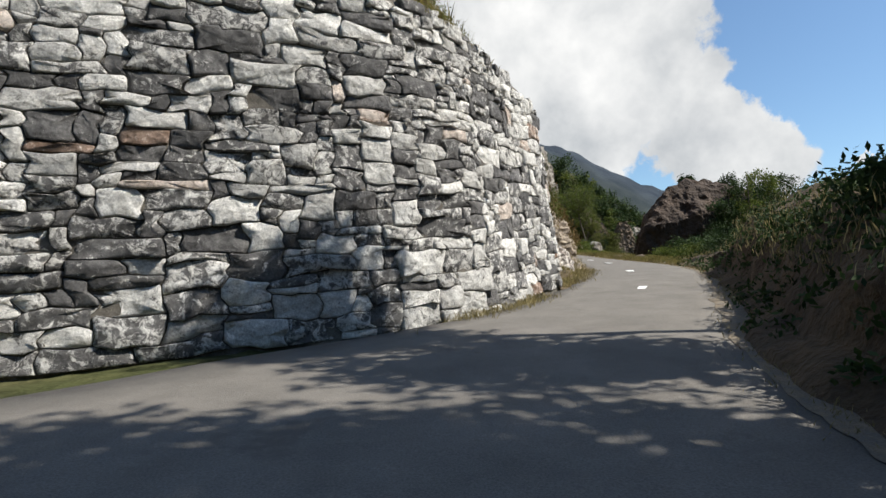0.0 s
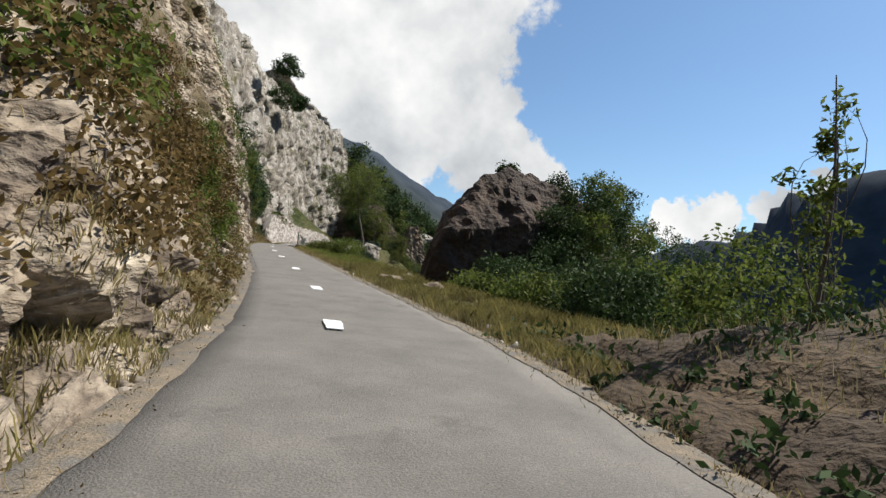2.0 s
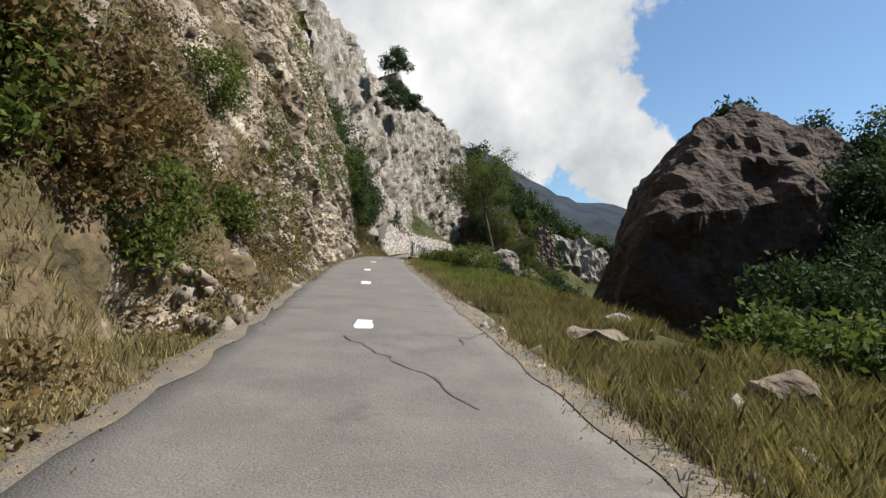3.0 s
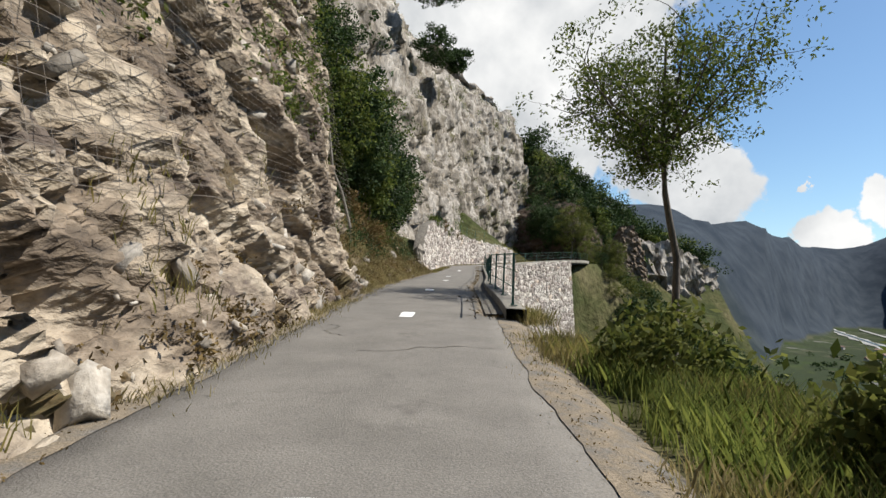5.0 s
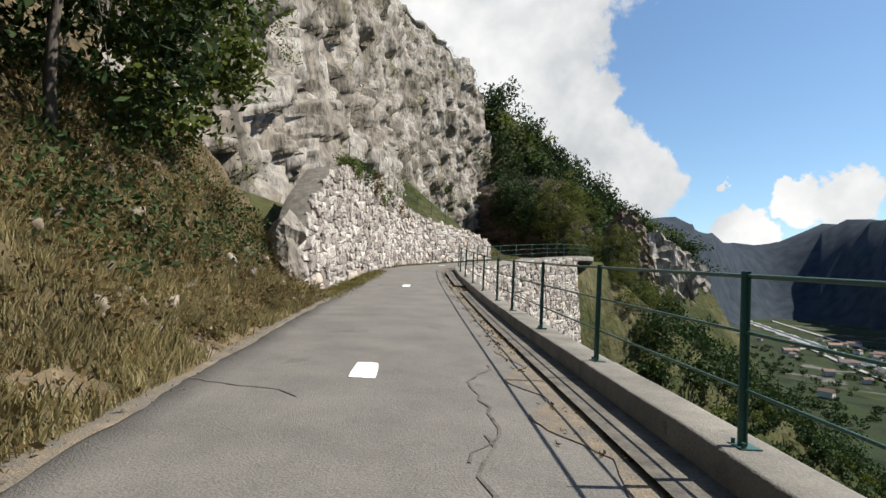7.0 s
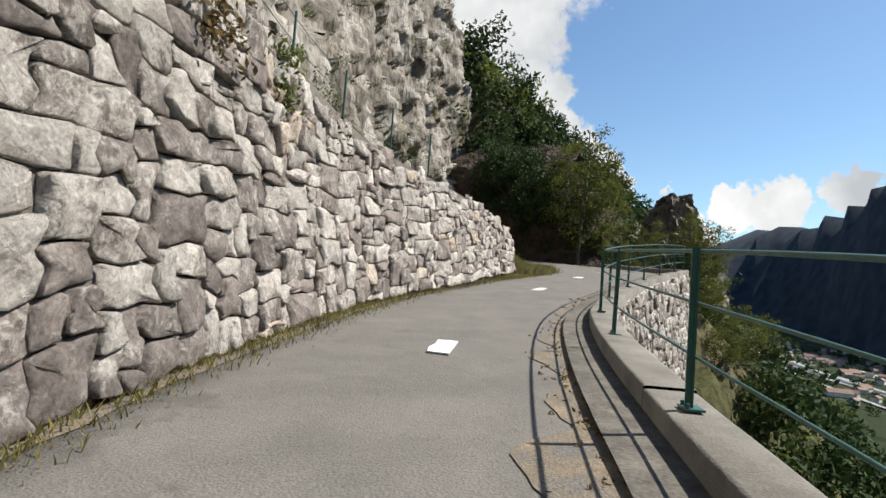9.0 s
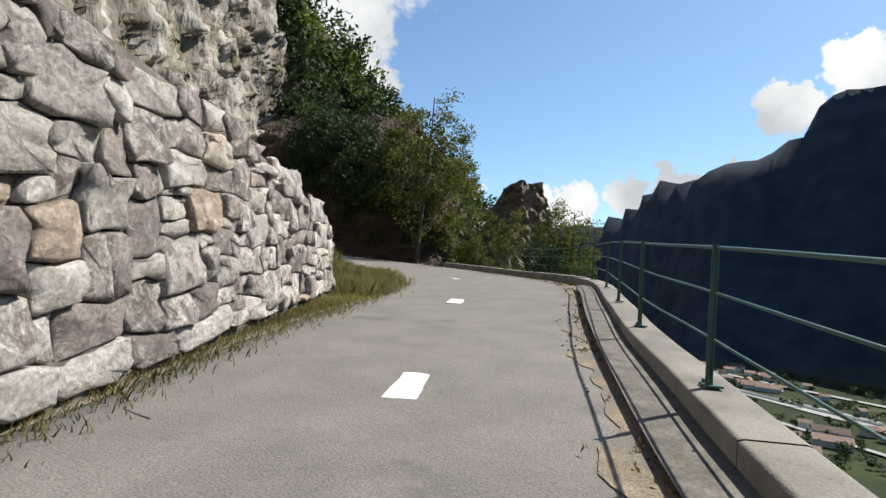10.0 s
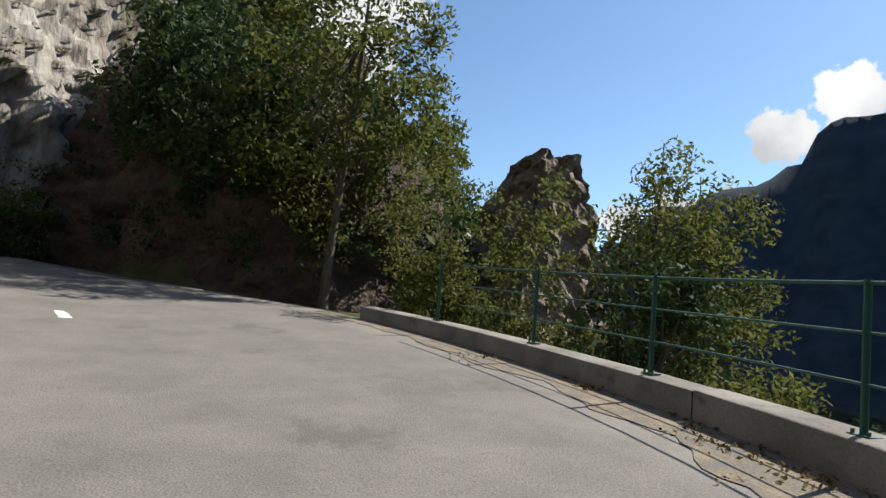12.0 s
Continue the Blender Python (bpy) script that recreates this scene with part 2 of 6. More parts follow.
GREY_D, GREY_L = ((0.055, 0.053, 0.052), (0.15, 0.145, 0.14)), ((0.42, 0.41, 0.385), (0.68, 0.665, 0.62))
PINK_D, PINK_L = ((0.16, 0.132, 0.115), (0.34, 0.295, 0.262)), ((0.39, 0.352, 0.31), (0.58, 0.54, 0.485))
STONE_DARK = stone_material("weathered wall stone", GREY_D, GREY_L, "object", 0.03, (0.3, 0.16, 0.08))
STONE_PALE = stone_material("pale wall stone", PINK_D, PINK_L, "object", 0.02, (0.42, 0.3, 0.19))
STONE_JOIN = stone_material("pale wall stone of the rest", PINK_D, PINK_L, "island", 0.02, (0.42, 0.3, 0.19))
STONE_JOIN_DARK = stone_material("weathered wall stone of the rest", GREY_D, GREY_L, "island", 0.03, (0.3, 0.16, 0.08))
JOINT = material("deep joint earth", [(0.059, 0.053, 0.044), (0.143, 0.129, 0.107)], 5, 1.0, 0.4, 40)
ROCK = material("limestone", [(0.064, 0.055, 0.042), (0.175, 0.152, 0.121), (0.276, 0.253, 0.221), (0.377, 0.354, 0.317)], 0.5, 0.92, 1.0, 3.2, fine=0.42, spots=((0.097, 0.087, 0.037), 0.57, 0.3), cells=0.9, depth=0.22, stretch=(1, 1, 0.3))
ROCK_BROWN = material("brown rock", [(0.08, 0.056, 0.036), (0.152, 0.112, 0.076), (0.24, 0.192, 0.144)], 0.6, 0.92, 1.0, 4.0, fine=0.3, cells=1.6, depth=0.15)
# Brown rock darkened to hold the shade on the boulder and bend wall.
ROCK_DARK = material("shade-darkened rock", [(0.028, 0.017, 0.011), (0.052, 0.033, 0.021), (0.091, 0.059, 0.039)], 0.5, 0.92, 1.0, 5.0, fine=0.28, cells=1.2, depth=0.2)
CUT_ROCK = material("fractured brown limestone", [(0.073, 0.053, 0.036), (0.178, 0.139, 0.1), (0.325, 0.272, 0.204), (0.43, 0.373, 0.294)], 0.9, 0.92, 1.0, 6.0, fine=0.42, spots=((0.09, 0.068, 0.053), 0.56, 0.55), cells=3.2, depth=0.1, stretch=(1, 0.8, 1.7), turn=38)
SLOPE = material("rocky slope with dry grass", [(0.104, 0.063, 0.025), (0.067, 0.053, 0.021), (0.119, 0.084, 0.044), (0.18, 0.147, 0.104)], 0.8, 0.95, 0.9, 6.0, fine=0.4, cells=2.6, depth=0.09)
# Bank soil darkened: the bank's deep shade is put into its colour.
BANK_SOIL = material("bank soil with shade in it", [(0.036, 0.022, 0.012), (0.06, 0.039, 0.02), (0.1, 0.065, 0.032)], 0.6, 1.0, 0.8, 9.0, fine=0.3, depth=0.1)
BARK = material("bark", [(0.06, 0.05, 0.04), (0.13, 0.11, 0.09)], 6, 0.95, 0.8, 30, fine=0.3, stretch=(1, 1, 0.25))
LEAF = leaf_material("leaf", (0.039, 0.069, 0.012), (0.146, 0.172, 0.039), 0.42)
# Lit copy of the leaf: sunshine is put into its yellower, lighter colour.
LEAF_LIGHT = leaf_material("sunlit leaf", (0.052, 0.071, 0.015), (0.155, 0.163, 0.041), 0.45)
# Dark green leaf, taken deeper so the bank's brush carries its shade.
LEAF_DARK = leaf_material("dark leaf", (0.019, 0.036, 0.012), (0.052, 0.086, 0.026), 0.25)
LEAF_GREY = leaf_material("grey-green leaf", (0.052, 0.073, 0.034), (0.129, 0.155, 0.077))
LEAF_DRY = leaf_material("dry shrub leaf", (0.073, 0.052, 0.017), (0.189, 0.129, 0.052))
GRASS = leaf_material("grass blade", (0.095, 0.095, 0.028), (0.28, 0.235, 0.085), 0.4)
GRASS_GREEN = leaf_material("green grass blade", (0.07, 0.1, 0.022), (0.24, 0.26, 0.065), 0.45)
GRASS_DRY = leaf_material("dry grass blade", (0.172, 0.146, 0.06), (0.361, 0.301, 0.155), 0.3)


# ---- helpers for meshes ----
def mesh_of(name, verts, faces, mat, smooth=False):
    """One mesh from arrays of corners and faces (all of one length)."""
    verts, faces = np.asarray(verts, np.float32).reshape(-1, 3), np.asarray(faces, np.int32)
    me = bpy.data.meshes.new(name)
    me.vertices.add(len(verts))
    me.vertices.foreach_set("co", verts.ravel())
    count, size = faces.shape
    me.loops.add(count * size)
    me.loops.foreach_set("vertex_index", faces.ravel())
    me.polygons.add(count)
    me.polygons.foreach_set("loop_start", np.arange(count, dtype=np.int32) * size)
    if smooth:
        me.polygons.foreach_set("use_smooth", np.ones(count, bool))
    me.update(calc_edges=True)
    me.validate()
    if mat:
        me.materials.append(mat)
    return me


def under(name, me, parent, label=""):
    ob = new(name, me)
    ob.parent = parent
    if label:
        tagged(ob, label)
    return ob


def part(name, bm, mat, parent, label=""):
    """Links a bmesh as one mesh object under a thing or a part."""
    me = bpy.data.meshes.new(name)
    bm.to_mesh(me)
    bm.free()
    me.materials.append(mat)
    return under(name, me, parent, label)


def thing(name, label, category, at=(0, 0, 0), group="", kind=""):
    return tagged(new(name), label, category, group, kind) if at == (0, 0, 0) else placed(tagged(new(name), label, category, group, kind), at)


def placed(ob, at):
    ob.location = at
    return ob


def sheet(rows, cols):
    i = np.arange(rows - 1)[:, None] * cols + np.arange(cols - 1)[None]
    return np.stack([i, i + 1, i + cols + 1, i + cols], -1).reshape(-1, 4)


def fbm(p, scale, octaves=4, ridged=False):
    """Fractal noise of many points."""
    out = np.zeros(len(p))
    amp = 1.0
    for o in range(octaves):
        q = p * scale * 2**o + o * 17.3
        v = np.array([noise.noise(Vector(c)) for c in q])
        out += amp * (1 - 2 * np.abs(v) if ridged else v)
        amp *= 0.5
    return out


def block(p, scale):
    return np.array([noise.cell(noise.voronoi(Vector(c) * scale)[1][0] * 9.7) for c in p])


# ---- the road's line ----
# x, y, z, half width to the left, half width to the right
LINE_A = [(-7, -16, -0.6, 3.2, 2.2), (-3.6, -8, -0.1, 5.0, 2.2), (-0.6, 0, 0.32, 6.6, 2.2), (1.0, 5.0, 0.56, 4.7, 1.9), (2.8, 9.6, 0.97, 2.0, 1.9),
          (5.1, 14.3, 1.4, 1.8, 1.8), (7.05, 19.3, 1.82, 1.8, 1.85), (8.1, 24.2, 2.18, 1.8, 1.9), (8.65, 29.6, 2.56, 1.75, 1.75), (8.95, 37.2, 3.13, 1.65, 1.65),
          (9.15, 44.0, 3.68, 1.7, 1.7), (9.4, 53.0, 4.37, 1.65, 1.7), (9.9, 59.5, 4.82, 1.6, 1.6), (10.55, 66, 5.23, 1.6, 1.75)]
LINE_B = [(11.3, 73, 5.6, 1.65, 1.85), (12.5, 80, 5.93, 1.75, 1.9), (14.4, 92.5, 6.48, 1.9, 2.0), (16.2, 102.2, 7.25, 1.6, 1.65), (17.2, 106, 7.62, 1.7, 1.6),
          (20.3, 112.6, 8.05, 1.8, 1.8), (24.0, 117.1, 8.52, 2.0, 2.0), (27.0, 120.5, 8.85, 1.9, 2.42), (30.8, 124.8, 9.2, 2.4, 2.95),
          (33.2, 130, 9.4, 3.9, 3.95), (33.3, 136.2, 9.75, 3.9, 4.15), (32.2, 141, 10.1, 3.2, 3.0), (29.3, 146.3, 10.5, 2.2, 2.4)]
CTRL = np.array(LINE_A + LINE_B, float)


def glide(rows, step):
    """A smooth line through the rows, at even steps."""
    rows = np.asarray(rows, float)
    pad = np.vstack([2 * rows[0] - rows[1], rows, 2 * rows[-1] - rows[-2]])
    fine = []
    for a, b, c, d in zip(pad, pad[1:], pad[2:], pad[3:]):
        for s in np.linspace(0, 1, 40, endpoint=False):
            fine.append(0.5 * (2 * b + (c - a) * s + (2 * a - 5 * b + 4 * c - d) * s**2 + (3 * b - a - 3 * c + d) * s**3))
    fine = np.array(fine + [rows[-1]])
    run = np.r_[0, np.cumsum(np.hypot(*np.diff(fine[:, :2], axis=0).T))]
    at = np.arange(0, run[-1], step)
    return np.stack([np.interp(at, run, col) for col in fine.T], 1)


ROAD = glide(CTRL, 0.5)
WAY = np.gradient(ROAD[:, :2], axis=0)
WAY /= np.linalg.norm(WAY, axis=1)[:, None]
RIGHT = np.stack([WAY[:, 1], -WAY[:, 0]], 1)


def station(y):
    """The index of the road's point nearest to y, before the last bend."""
    return int(np.argmin(np.abs(ROAD[:, 1] - y)))


def beside(i, off, dz=0.0):
    """A point off metres to the right of the road's middle (left: minus), dz over the road."""
    p = ROAD[i, :2] + RIGHT[i] * off
    return np.array([p[0], p[1], ROAD[i, 2] + dz + tilted(ROAD[i, 1], off)])


def tilted(y, off):
    """How far the road stands higher (outside) or lower (inside) at off metres, where it is banked round the last bend."""
    bank = np.interp(y, [114, 120, 124, 134, 142], [0, 0.045, 0.058, 0.058, 0.04])
    return bank * np.where(np.asarray(off) > 0, off, 0.3 * np.asarray(off))


def locate(x, y):
    """For many points: the nearest station and the distance to the right of the road's middle."""
    near = np.zeros(len(x), int)
    for a in range(0, len(x), 20000):
        d = (x[a:a + 20000, None] - ROAD[None, ::2, 0]) ** 2 + (y[a:a + 20000, None] - ROAD[None, ::2, 1]) ** 2
        near[a:a + 20000] = 2 * d.argmin(1)
    off = (x - ROAD[near, 0]) * RIGHT[near, 0] + (y - ROAD[near, 1]) * RIGHT[near, 1]
    along = np.hypot(x - ROAD[near, 0], y - ROAD[near, 1])
    return near, np.sign(off) * along


def ease(a, b, v):
    s = np.clip((v - a) / (b - a), 0, 1)
    return s * s * (3 - 2 * s)


VALLEY = -95.0


def far_height(x, y):
    """Mountains round the valley: the height of the land far from the road."""
    r, az = np.hypot(x - 15, y - 80), np.degrees(np.arctan2(x - 15, y - 80))
    el = np.interp(az, [-180, -90, -10, 4, 8, 12, 18, 22, 31, 37, 40, 44, 46, 49, 52, 55, 58, 67, 68.5, 74, 84, 100, 140, 180],
                   [14, 22, 20, 17, 16.2, 14.6, 11.5, 9.6, 7.5, 6.1, 4.6, 5.4, 6.2, 6.9, 7.2, 10, 11, 13.8, 17, 18.6, 20.8, 21, 16, 14])
    start = np.interp(az, [-180, -30, 0, 30, 36, 42, 46, 50, 54, 60, 90, 180], [200, 120, 220, 420, 900, 2600, 2600, 2300, 1500, 1050, 930, 400])
    ridge = start + np.interp(az, [-180, 0, 30, 40, 54, 90, 180], [700, 700, 900, 800, 400, 380, 700])
    top = np.tan(np.radians(el)) * ridge + 6
    s = np.clip((r - start) / (ridge - start), 0, 1)
    steep = np.interp(az, [48, 55, 100, 120], [0, 1, 1, 0])
    rise = (ease(0, 1, s) * 0.55 + s * 0.45) * (1 - steep) + s**1.35 * steep
    return VALLEY + (top - VALLEY) * rise


def land(x, y):
    """The height of the ground sheet."""
    x, y = np.asarray(x, float).ravel(), np.asarray(y, float).ravel()
    near, d = locate(x, y)
    rz, hl, hr, yy = ROAD[near, 2], ROAD[near, 3], ROAD[near, 4], ROAD[near, 1]
    left, right = np.clip(-d - hl, 0, None), np.clip(d - hr, 0, None)
    z = rz - 0.12 + tilted(yy, np.clip(d, -hl, hr))
    # uphill side: level to the foot of the first wall, then terraces behind the walls
    foot = np.interp(x, [-40, -14, -9, -4.5, -1.2, 0.6, 2.2, 3.3, 5.5], [-9, 2.6, 5.2, 7.4, 9.0, 10.6, 13.4, 15.6, 21])
    first = (yy < 17) & (d < 0)
    behind = np.clip(y - foot, 0, None)
    zone = ease(np.where(y > 13, 2.0, 0.7), np.where(y > 13, 4.5, 1.7), left) * np.where(first, 4.6 * ease(0.7, 1.6, behind) + 0.6 * np.clip(behind - 1.2, 0, 40), 0)
    back = np.interp(yy, [88, 94, 98, 122, 125], [0.2, 1.4, 2.6, 0.8, 0.1])
    slope = np.interp(yy, [15, 45, 94, 98, 122, 130], [0.9, 1.0, 0.9, 0.3, 0.35, 0.75])
    catch = np.interp(yy, [15, 90, 96, 122, 135], [15, 15, 26, 26, 12])
    rest = back * ease(1.3, 2.4, left) + slope * np.clip(left - np.interp(yy, [100, 124, 130], [2.5, 1.0, 0.4]), 0, 24) + catch * ease(9, 26, left) + 0.5 * np.clip(left - 26, 0, None)
    z = z + np.where(first, zone, np.where(d < 0, rest, 0))
    # downhill side
    flat = np.interp(yy, [10, 18, 24, 32, 45, 58, 63, 127, 132], [14, 10, 4.0, 2.6, 2.4, 2.6, -0.9, -0.9, 2.2])
    drop = np.interp(yy, [58, 63, 66, 90, 98, 124, 128, 132], [0, 1.5, 5.0, 5.5, 9.5, 9.5, 4.5, 0.4])
    fall = np.interp(yy, [20, 32, 45, 56, 60, 66, 90, 98, 126, 133, 140], [0.25, 0.34, 0.42, 0.6, 0.9, 0.95, 1.0, 1.7, 1.6, 0.7, 0.5])
    past = np.clip(np.where(d > 0, d - hr, -50) - flat, 0, None)
    z = z - drop * ease(0.05, 1.0, past) - fall * np.clip(past - 0.6, 0, None)
    # wooded spur beyond the last bend
    ax, ay, bx, by = 40.0, 168.0, 82.0, 176.0
    s = np.clip(((x - ax) * (bx - ax) + (y - ay) * (by - ay)) / ((bx - ax) ** 2 + (by - ay) ** 2), 0, 1)
    gap = np.hypot(x - ax - s * (bx - ax), y - ay - s * (by - ay))
    crest = np.interp(s, [0, 0.25, 0.6, 1.0], [36, 27, 18, 13])
    spur = crest - np.where(s > 0.97, 3.2, np.interp(s, [0, 0.3], [2.0, 1.2])) * np.clip(gap - 1.5, 0, None)
    z = np.maximum(z, spur)
    knoll = 14.5 - 1.5 * np.clip(np.hypot(x - 40, (y - 148)) - 3.0, 0, None)
    z = np.maximum(z, np.where(right > 1.4, knoll, -200))
    z = np.maximum(z, np.where((left < 60) & (d < 0) & (y < 190) & (y > -60), -200, far_height(x, y)))
    rough = ease(3, 14, left) + ease(1.0, 14, past) + ease(2, 12, right) * 0.25
    dist = np.hypot(x - 15, y - 80)
    p = np.stack([x, y, 0 * x], 1)
    amp = np.clip(0.25 + dist * 0.012, 0.25, 26)
    z = z + np.where(z > VALLEY + 1, 1.0, 0.04) * np.clip(rough, 0, 1) * amp * (fbm(p, 0.03, 3) * 0.4 + (fbm(p, 0.006, 4, True) - np.interp(np.degrees(np.arctan2(x - 15, y - 80)), [-2, 4, 48, 56], [0, 1.15, 1.15, 0])) * np.clip(dist / 500, 0, 1) * 1.3)
    return z


def grown(inner_a, inner_b, step, reach, count):
    k = (reach / 12.0) ** (1 / count)
    out = 12.0 * k ** np.arange(1, count + 1) - 12.0
    return np.r_[inner_a - out[::-1], np.arange(inner_a, inner_b + 0.1, step), inner_b + out]


# ---- ground sheet ----
GX, GY = grown(-26, 84, 1.0, 3600, 92), grown(-40, 182, 1.0, 3600, 92)
gx, gy = np.meshgrid(GX, GY)
GZ = land(gx, gy)
ground = tagged(new("ground", mesh_of("ground", np.stack([gx.ravel(), gy.ravel(), GZ], 1), sheet(len(GY), len(GX)), None, True)),
                "steep alpine mountainside and valley floor", "ground", kind="structure")


def ground_material():
    m = material("mountain land", [(0.028, 0.036, 0.014), (0.045, 0.052, 0.02), (0.08, 0.076, 0.036), (0.12, 0.105, 0.06)], 0.12, 1.0, 0.8, 1.4, fine=0.35, depth=0.4)
    n, k = m.node_tree.nodes, m.node_tree.links
    b = n["Principled BSDF"]
    base = b.inputs["Base Color"].links[0].from_socket
    b.inputs["Specular IOR Level"].default_value = 0.08
    geo, sep = n.new("ShaderNodeNewGeometry"), n.new("ShaderNodeSeparateXYZ")
    k.new(geo.outputs["Position"], sep.inputs[0])
    low = n.new("ShaderNodeMapRange")
    low.inputs["From Min"].default_value, low.inputs["From Max"].default_value = -84, -92
    k.new(sep.outputs["Z"], low.inputs["Value"])
    # fields on the valley floor
    fields = n.new("ShaderNodeTexVoronoi")
    fields.inputs["Scale"].default_value, fields.inputs["Randomness"].default_value = 0.011, 0.9
    turn = n.new("ShaderNodeMapping")
    turn.inputs["Rotation"].default_value, turn.inputs["Scale"].default_value = (0, 0, radians(45)), (1.6, 0.6, 1)
    k.new(geo.outputs["Position"], turn.inputs["Vector"])
    k.new(turn.outputs["Vector"], fields.inputs["Vector"])
    split = n.new("ShaderNodeSeparateColor")
    k.new(fields.outputs["Color"], split.inputs[0])
    ramp = n.new("ShaderNodeValToRGB")
    ramp.color_ramp.interpolation = "CONSTANT"
    el = ramp.color_ramp.elements
    while len(el) < 6:
        el.new(0.5)
    for i, c in enumerate([(0.018, 0.026, 0.013), (0.032, 0.046, 0.017), (0.025, 0.032, 0.017), (0.06, 0.062, 0.04), (0.04, 0.052, 0.02), (0.13, 0.127, 0.115)]):
        el[i].position, el[i].color = i / 6, (*c, 1)
    k.new(split.outputs[0], ramp.inputs["Fac"])
    # fields turn to scrub by patches
    scrub = n.new("ShaderNodeTexNoise")
    scrub.inputs["Scale"].default_value, scrub.inputs["Detail"].default_value = 0.03, 8
    k.new(geo.outputs["Position"], scrub.inputs["Vector"])
    dark = n.new("ShaderNodeMapRange")
    dark.inputs["From Min"].default_value, dark.inputs["From Max"].default_value = 0.42, 0.48
    k.new(scrub.outputs["Fac"], dark.inputs["Value"])
    mixa = n.new("ShaderNodeMix")
    mixa.data_type = "RGBA"
    k.new(dark.outputs["Result"], mixa.inputs["Factor"])
    k.new(ramp.outputs["Color"], mixa.inputs["A"])
    mixa.inputs["B"].default_value = (0.03, 0.04, 0.02, 1)
    mix = n.new("ShaderNodeMix")
    mix.data_type = "RGBA"
    k.new(low.outputs["Result"], mix.inputs["Factor"])
    k.new(base, mix.inputs["A"])
    k.new(mixa.outputs["Result"], mix.inputs["B"])
    # far slopes are forest, bare rock where steep, with haze painted in by distance
    far = n.new("ShaderNodeVectorMath")
    far.operation = "LENGTH"
    k.new(geo.outputs["Position"], far.inputs[0])
    wood = n.new("ShaderNodeMapRange")
    wood.inputs["From Min"].default_value, wood.inputs["From Max"].default_value = 190, 320
    k.new(far.outputs["Value"], wood.inputs["Value"])
    up = n.new("ShaderNodeMath")
    up.operation = "SUBTRACT"
    up.inputs[0].default_value = 1.0
    k.new(low.outputs["Result"], up.inputs[1])
    both = n.new("ShaderNodeMath")
    both.operation = "MULTIPLY"
    k.new(wood.outputs["Result"], both.inputs[0])
    k.new(up.outputs[0], both.inputs[1])
    grain = n.new("ShaderNodeTexNoise")
    grain.inputs["Scale"].default_value, grain.inputs["Detail"].default_value = 0.02, 8
    k.new(geo.outputs["Position"], grain.inputs["Vector"])
    # Blue-grey tones of the farthest slopes: air haze put into the colour.
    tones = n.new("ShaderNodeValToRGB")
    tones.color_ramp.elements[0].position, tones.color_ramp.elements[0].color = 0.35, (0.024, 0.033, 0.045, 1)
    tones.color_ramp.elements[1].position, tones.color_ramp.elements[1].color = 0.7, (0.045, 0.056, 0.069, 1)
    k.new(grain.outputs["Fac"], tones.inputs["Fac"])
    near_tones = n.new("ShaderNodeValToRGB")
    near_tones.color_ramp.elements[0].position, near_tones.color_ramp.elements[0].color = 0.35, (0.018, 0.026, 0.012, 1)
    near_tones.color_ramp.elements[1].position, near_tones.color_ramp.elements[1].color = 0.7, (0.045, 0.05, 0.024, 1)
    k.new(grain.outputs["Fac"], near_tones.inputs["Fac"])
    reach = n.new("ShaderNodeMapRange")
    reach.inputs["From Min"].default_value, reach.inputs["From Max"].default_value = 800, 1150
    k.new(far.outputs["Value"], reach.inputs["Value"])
    hazed_forest = n.new("ShaderNodeMix")
    hazed_forest.data_type = "RGBA"
    k.new(reach.outputs["Result"], hazed_forest.inputs["Factor"])
    k.new(near_tones.outputs["Color"], hazed_forest.inputs["A"])
    k.new(tones.outputs["Color"], hazed_forest.inputs["B"])
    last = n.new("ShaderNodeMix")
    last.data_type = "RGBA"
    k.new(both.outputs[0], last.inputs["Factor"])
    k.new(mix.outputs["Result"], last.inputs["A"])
    k.new(hazed_forest.outputs["Result"], last.inputs["B"])
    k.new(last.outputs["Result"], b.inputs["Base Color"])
    return m


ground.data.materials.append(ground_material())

# ---- road ----
cross = np.array([-1.0, -0.75, -0.4, 0.0, 0.4, 0.75, 1.0])
rv = []
for i in range(len(ROAD)):
    for c in cross:
        ragged = 0.13 * noise.noise(Vector((ROAD[i, 0] * 0.9, ROAD[i, 1] * 0.9, c))) if abs(c) == 1 else 0
        if c == 1 and ROAD[i, 1] > 63:
            ragged = 0.14
        w = ROAD[i, 3] if c < 0 else ROAD[i, 4]
        rv.append(beside(i, c * w + ragged, 0.035 * (1 - c * c)))
rv = np.array(rv)
skirt = rv.reshape(len(ROAD), 7, 3)[:, [0, -1]] - [0, 0, 0.3]
verts = np.concatenate([skirt[:, :1], rv.reshape(len(ROAD), 7, 3), skirt[:, 1:]], 1).reshape(-1, 3)
road = tagged(new("road", mesh_of("road", verts, sheet(len(ROAD), 9), ASPHALT, True)), "narrow worn grey asphalt mountain road", "road", kind="structure")

DIRT = material("grit and dirt", [(0.123, 0.118, 0.109), (0.141, 0.123, 0.099), (0.176, 0.141, 0.097), (0.229, 0.185, 0.132)], 4.0, 1.0, 0.8, 60, fine=0.4, depth=0.015)


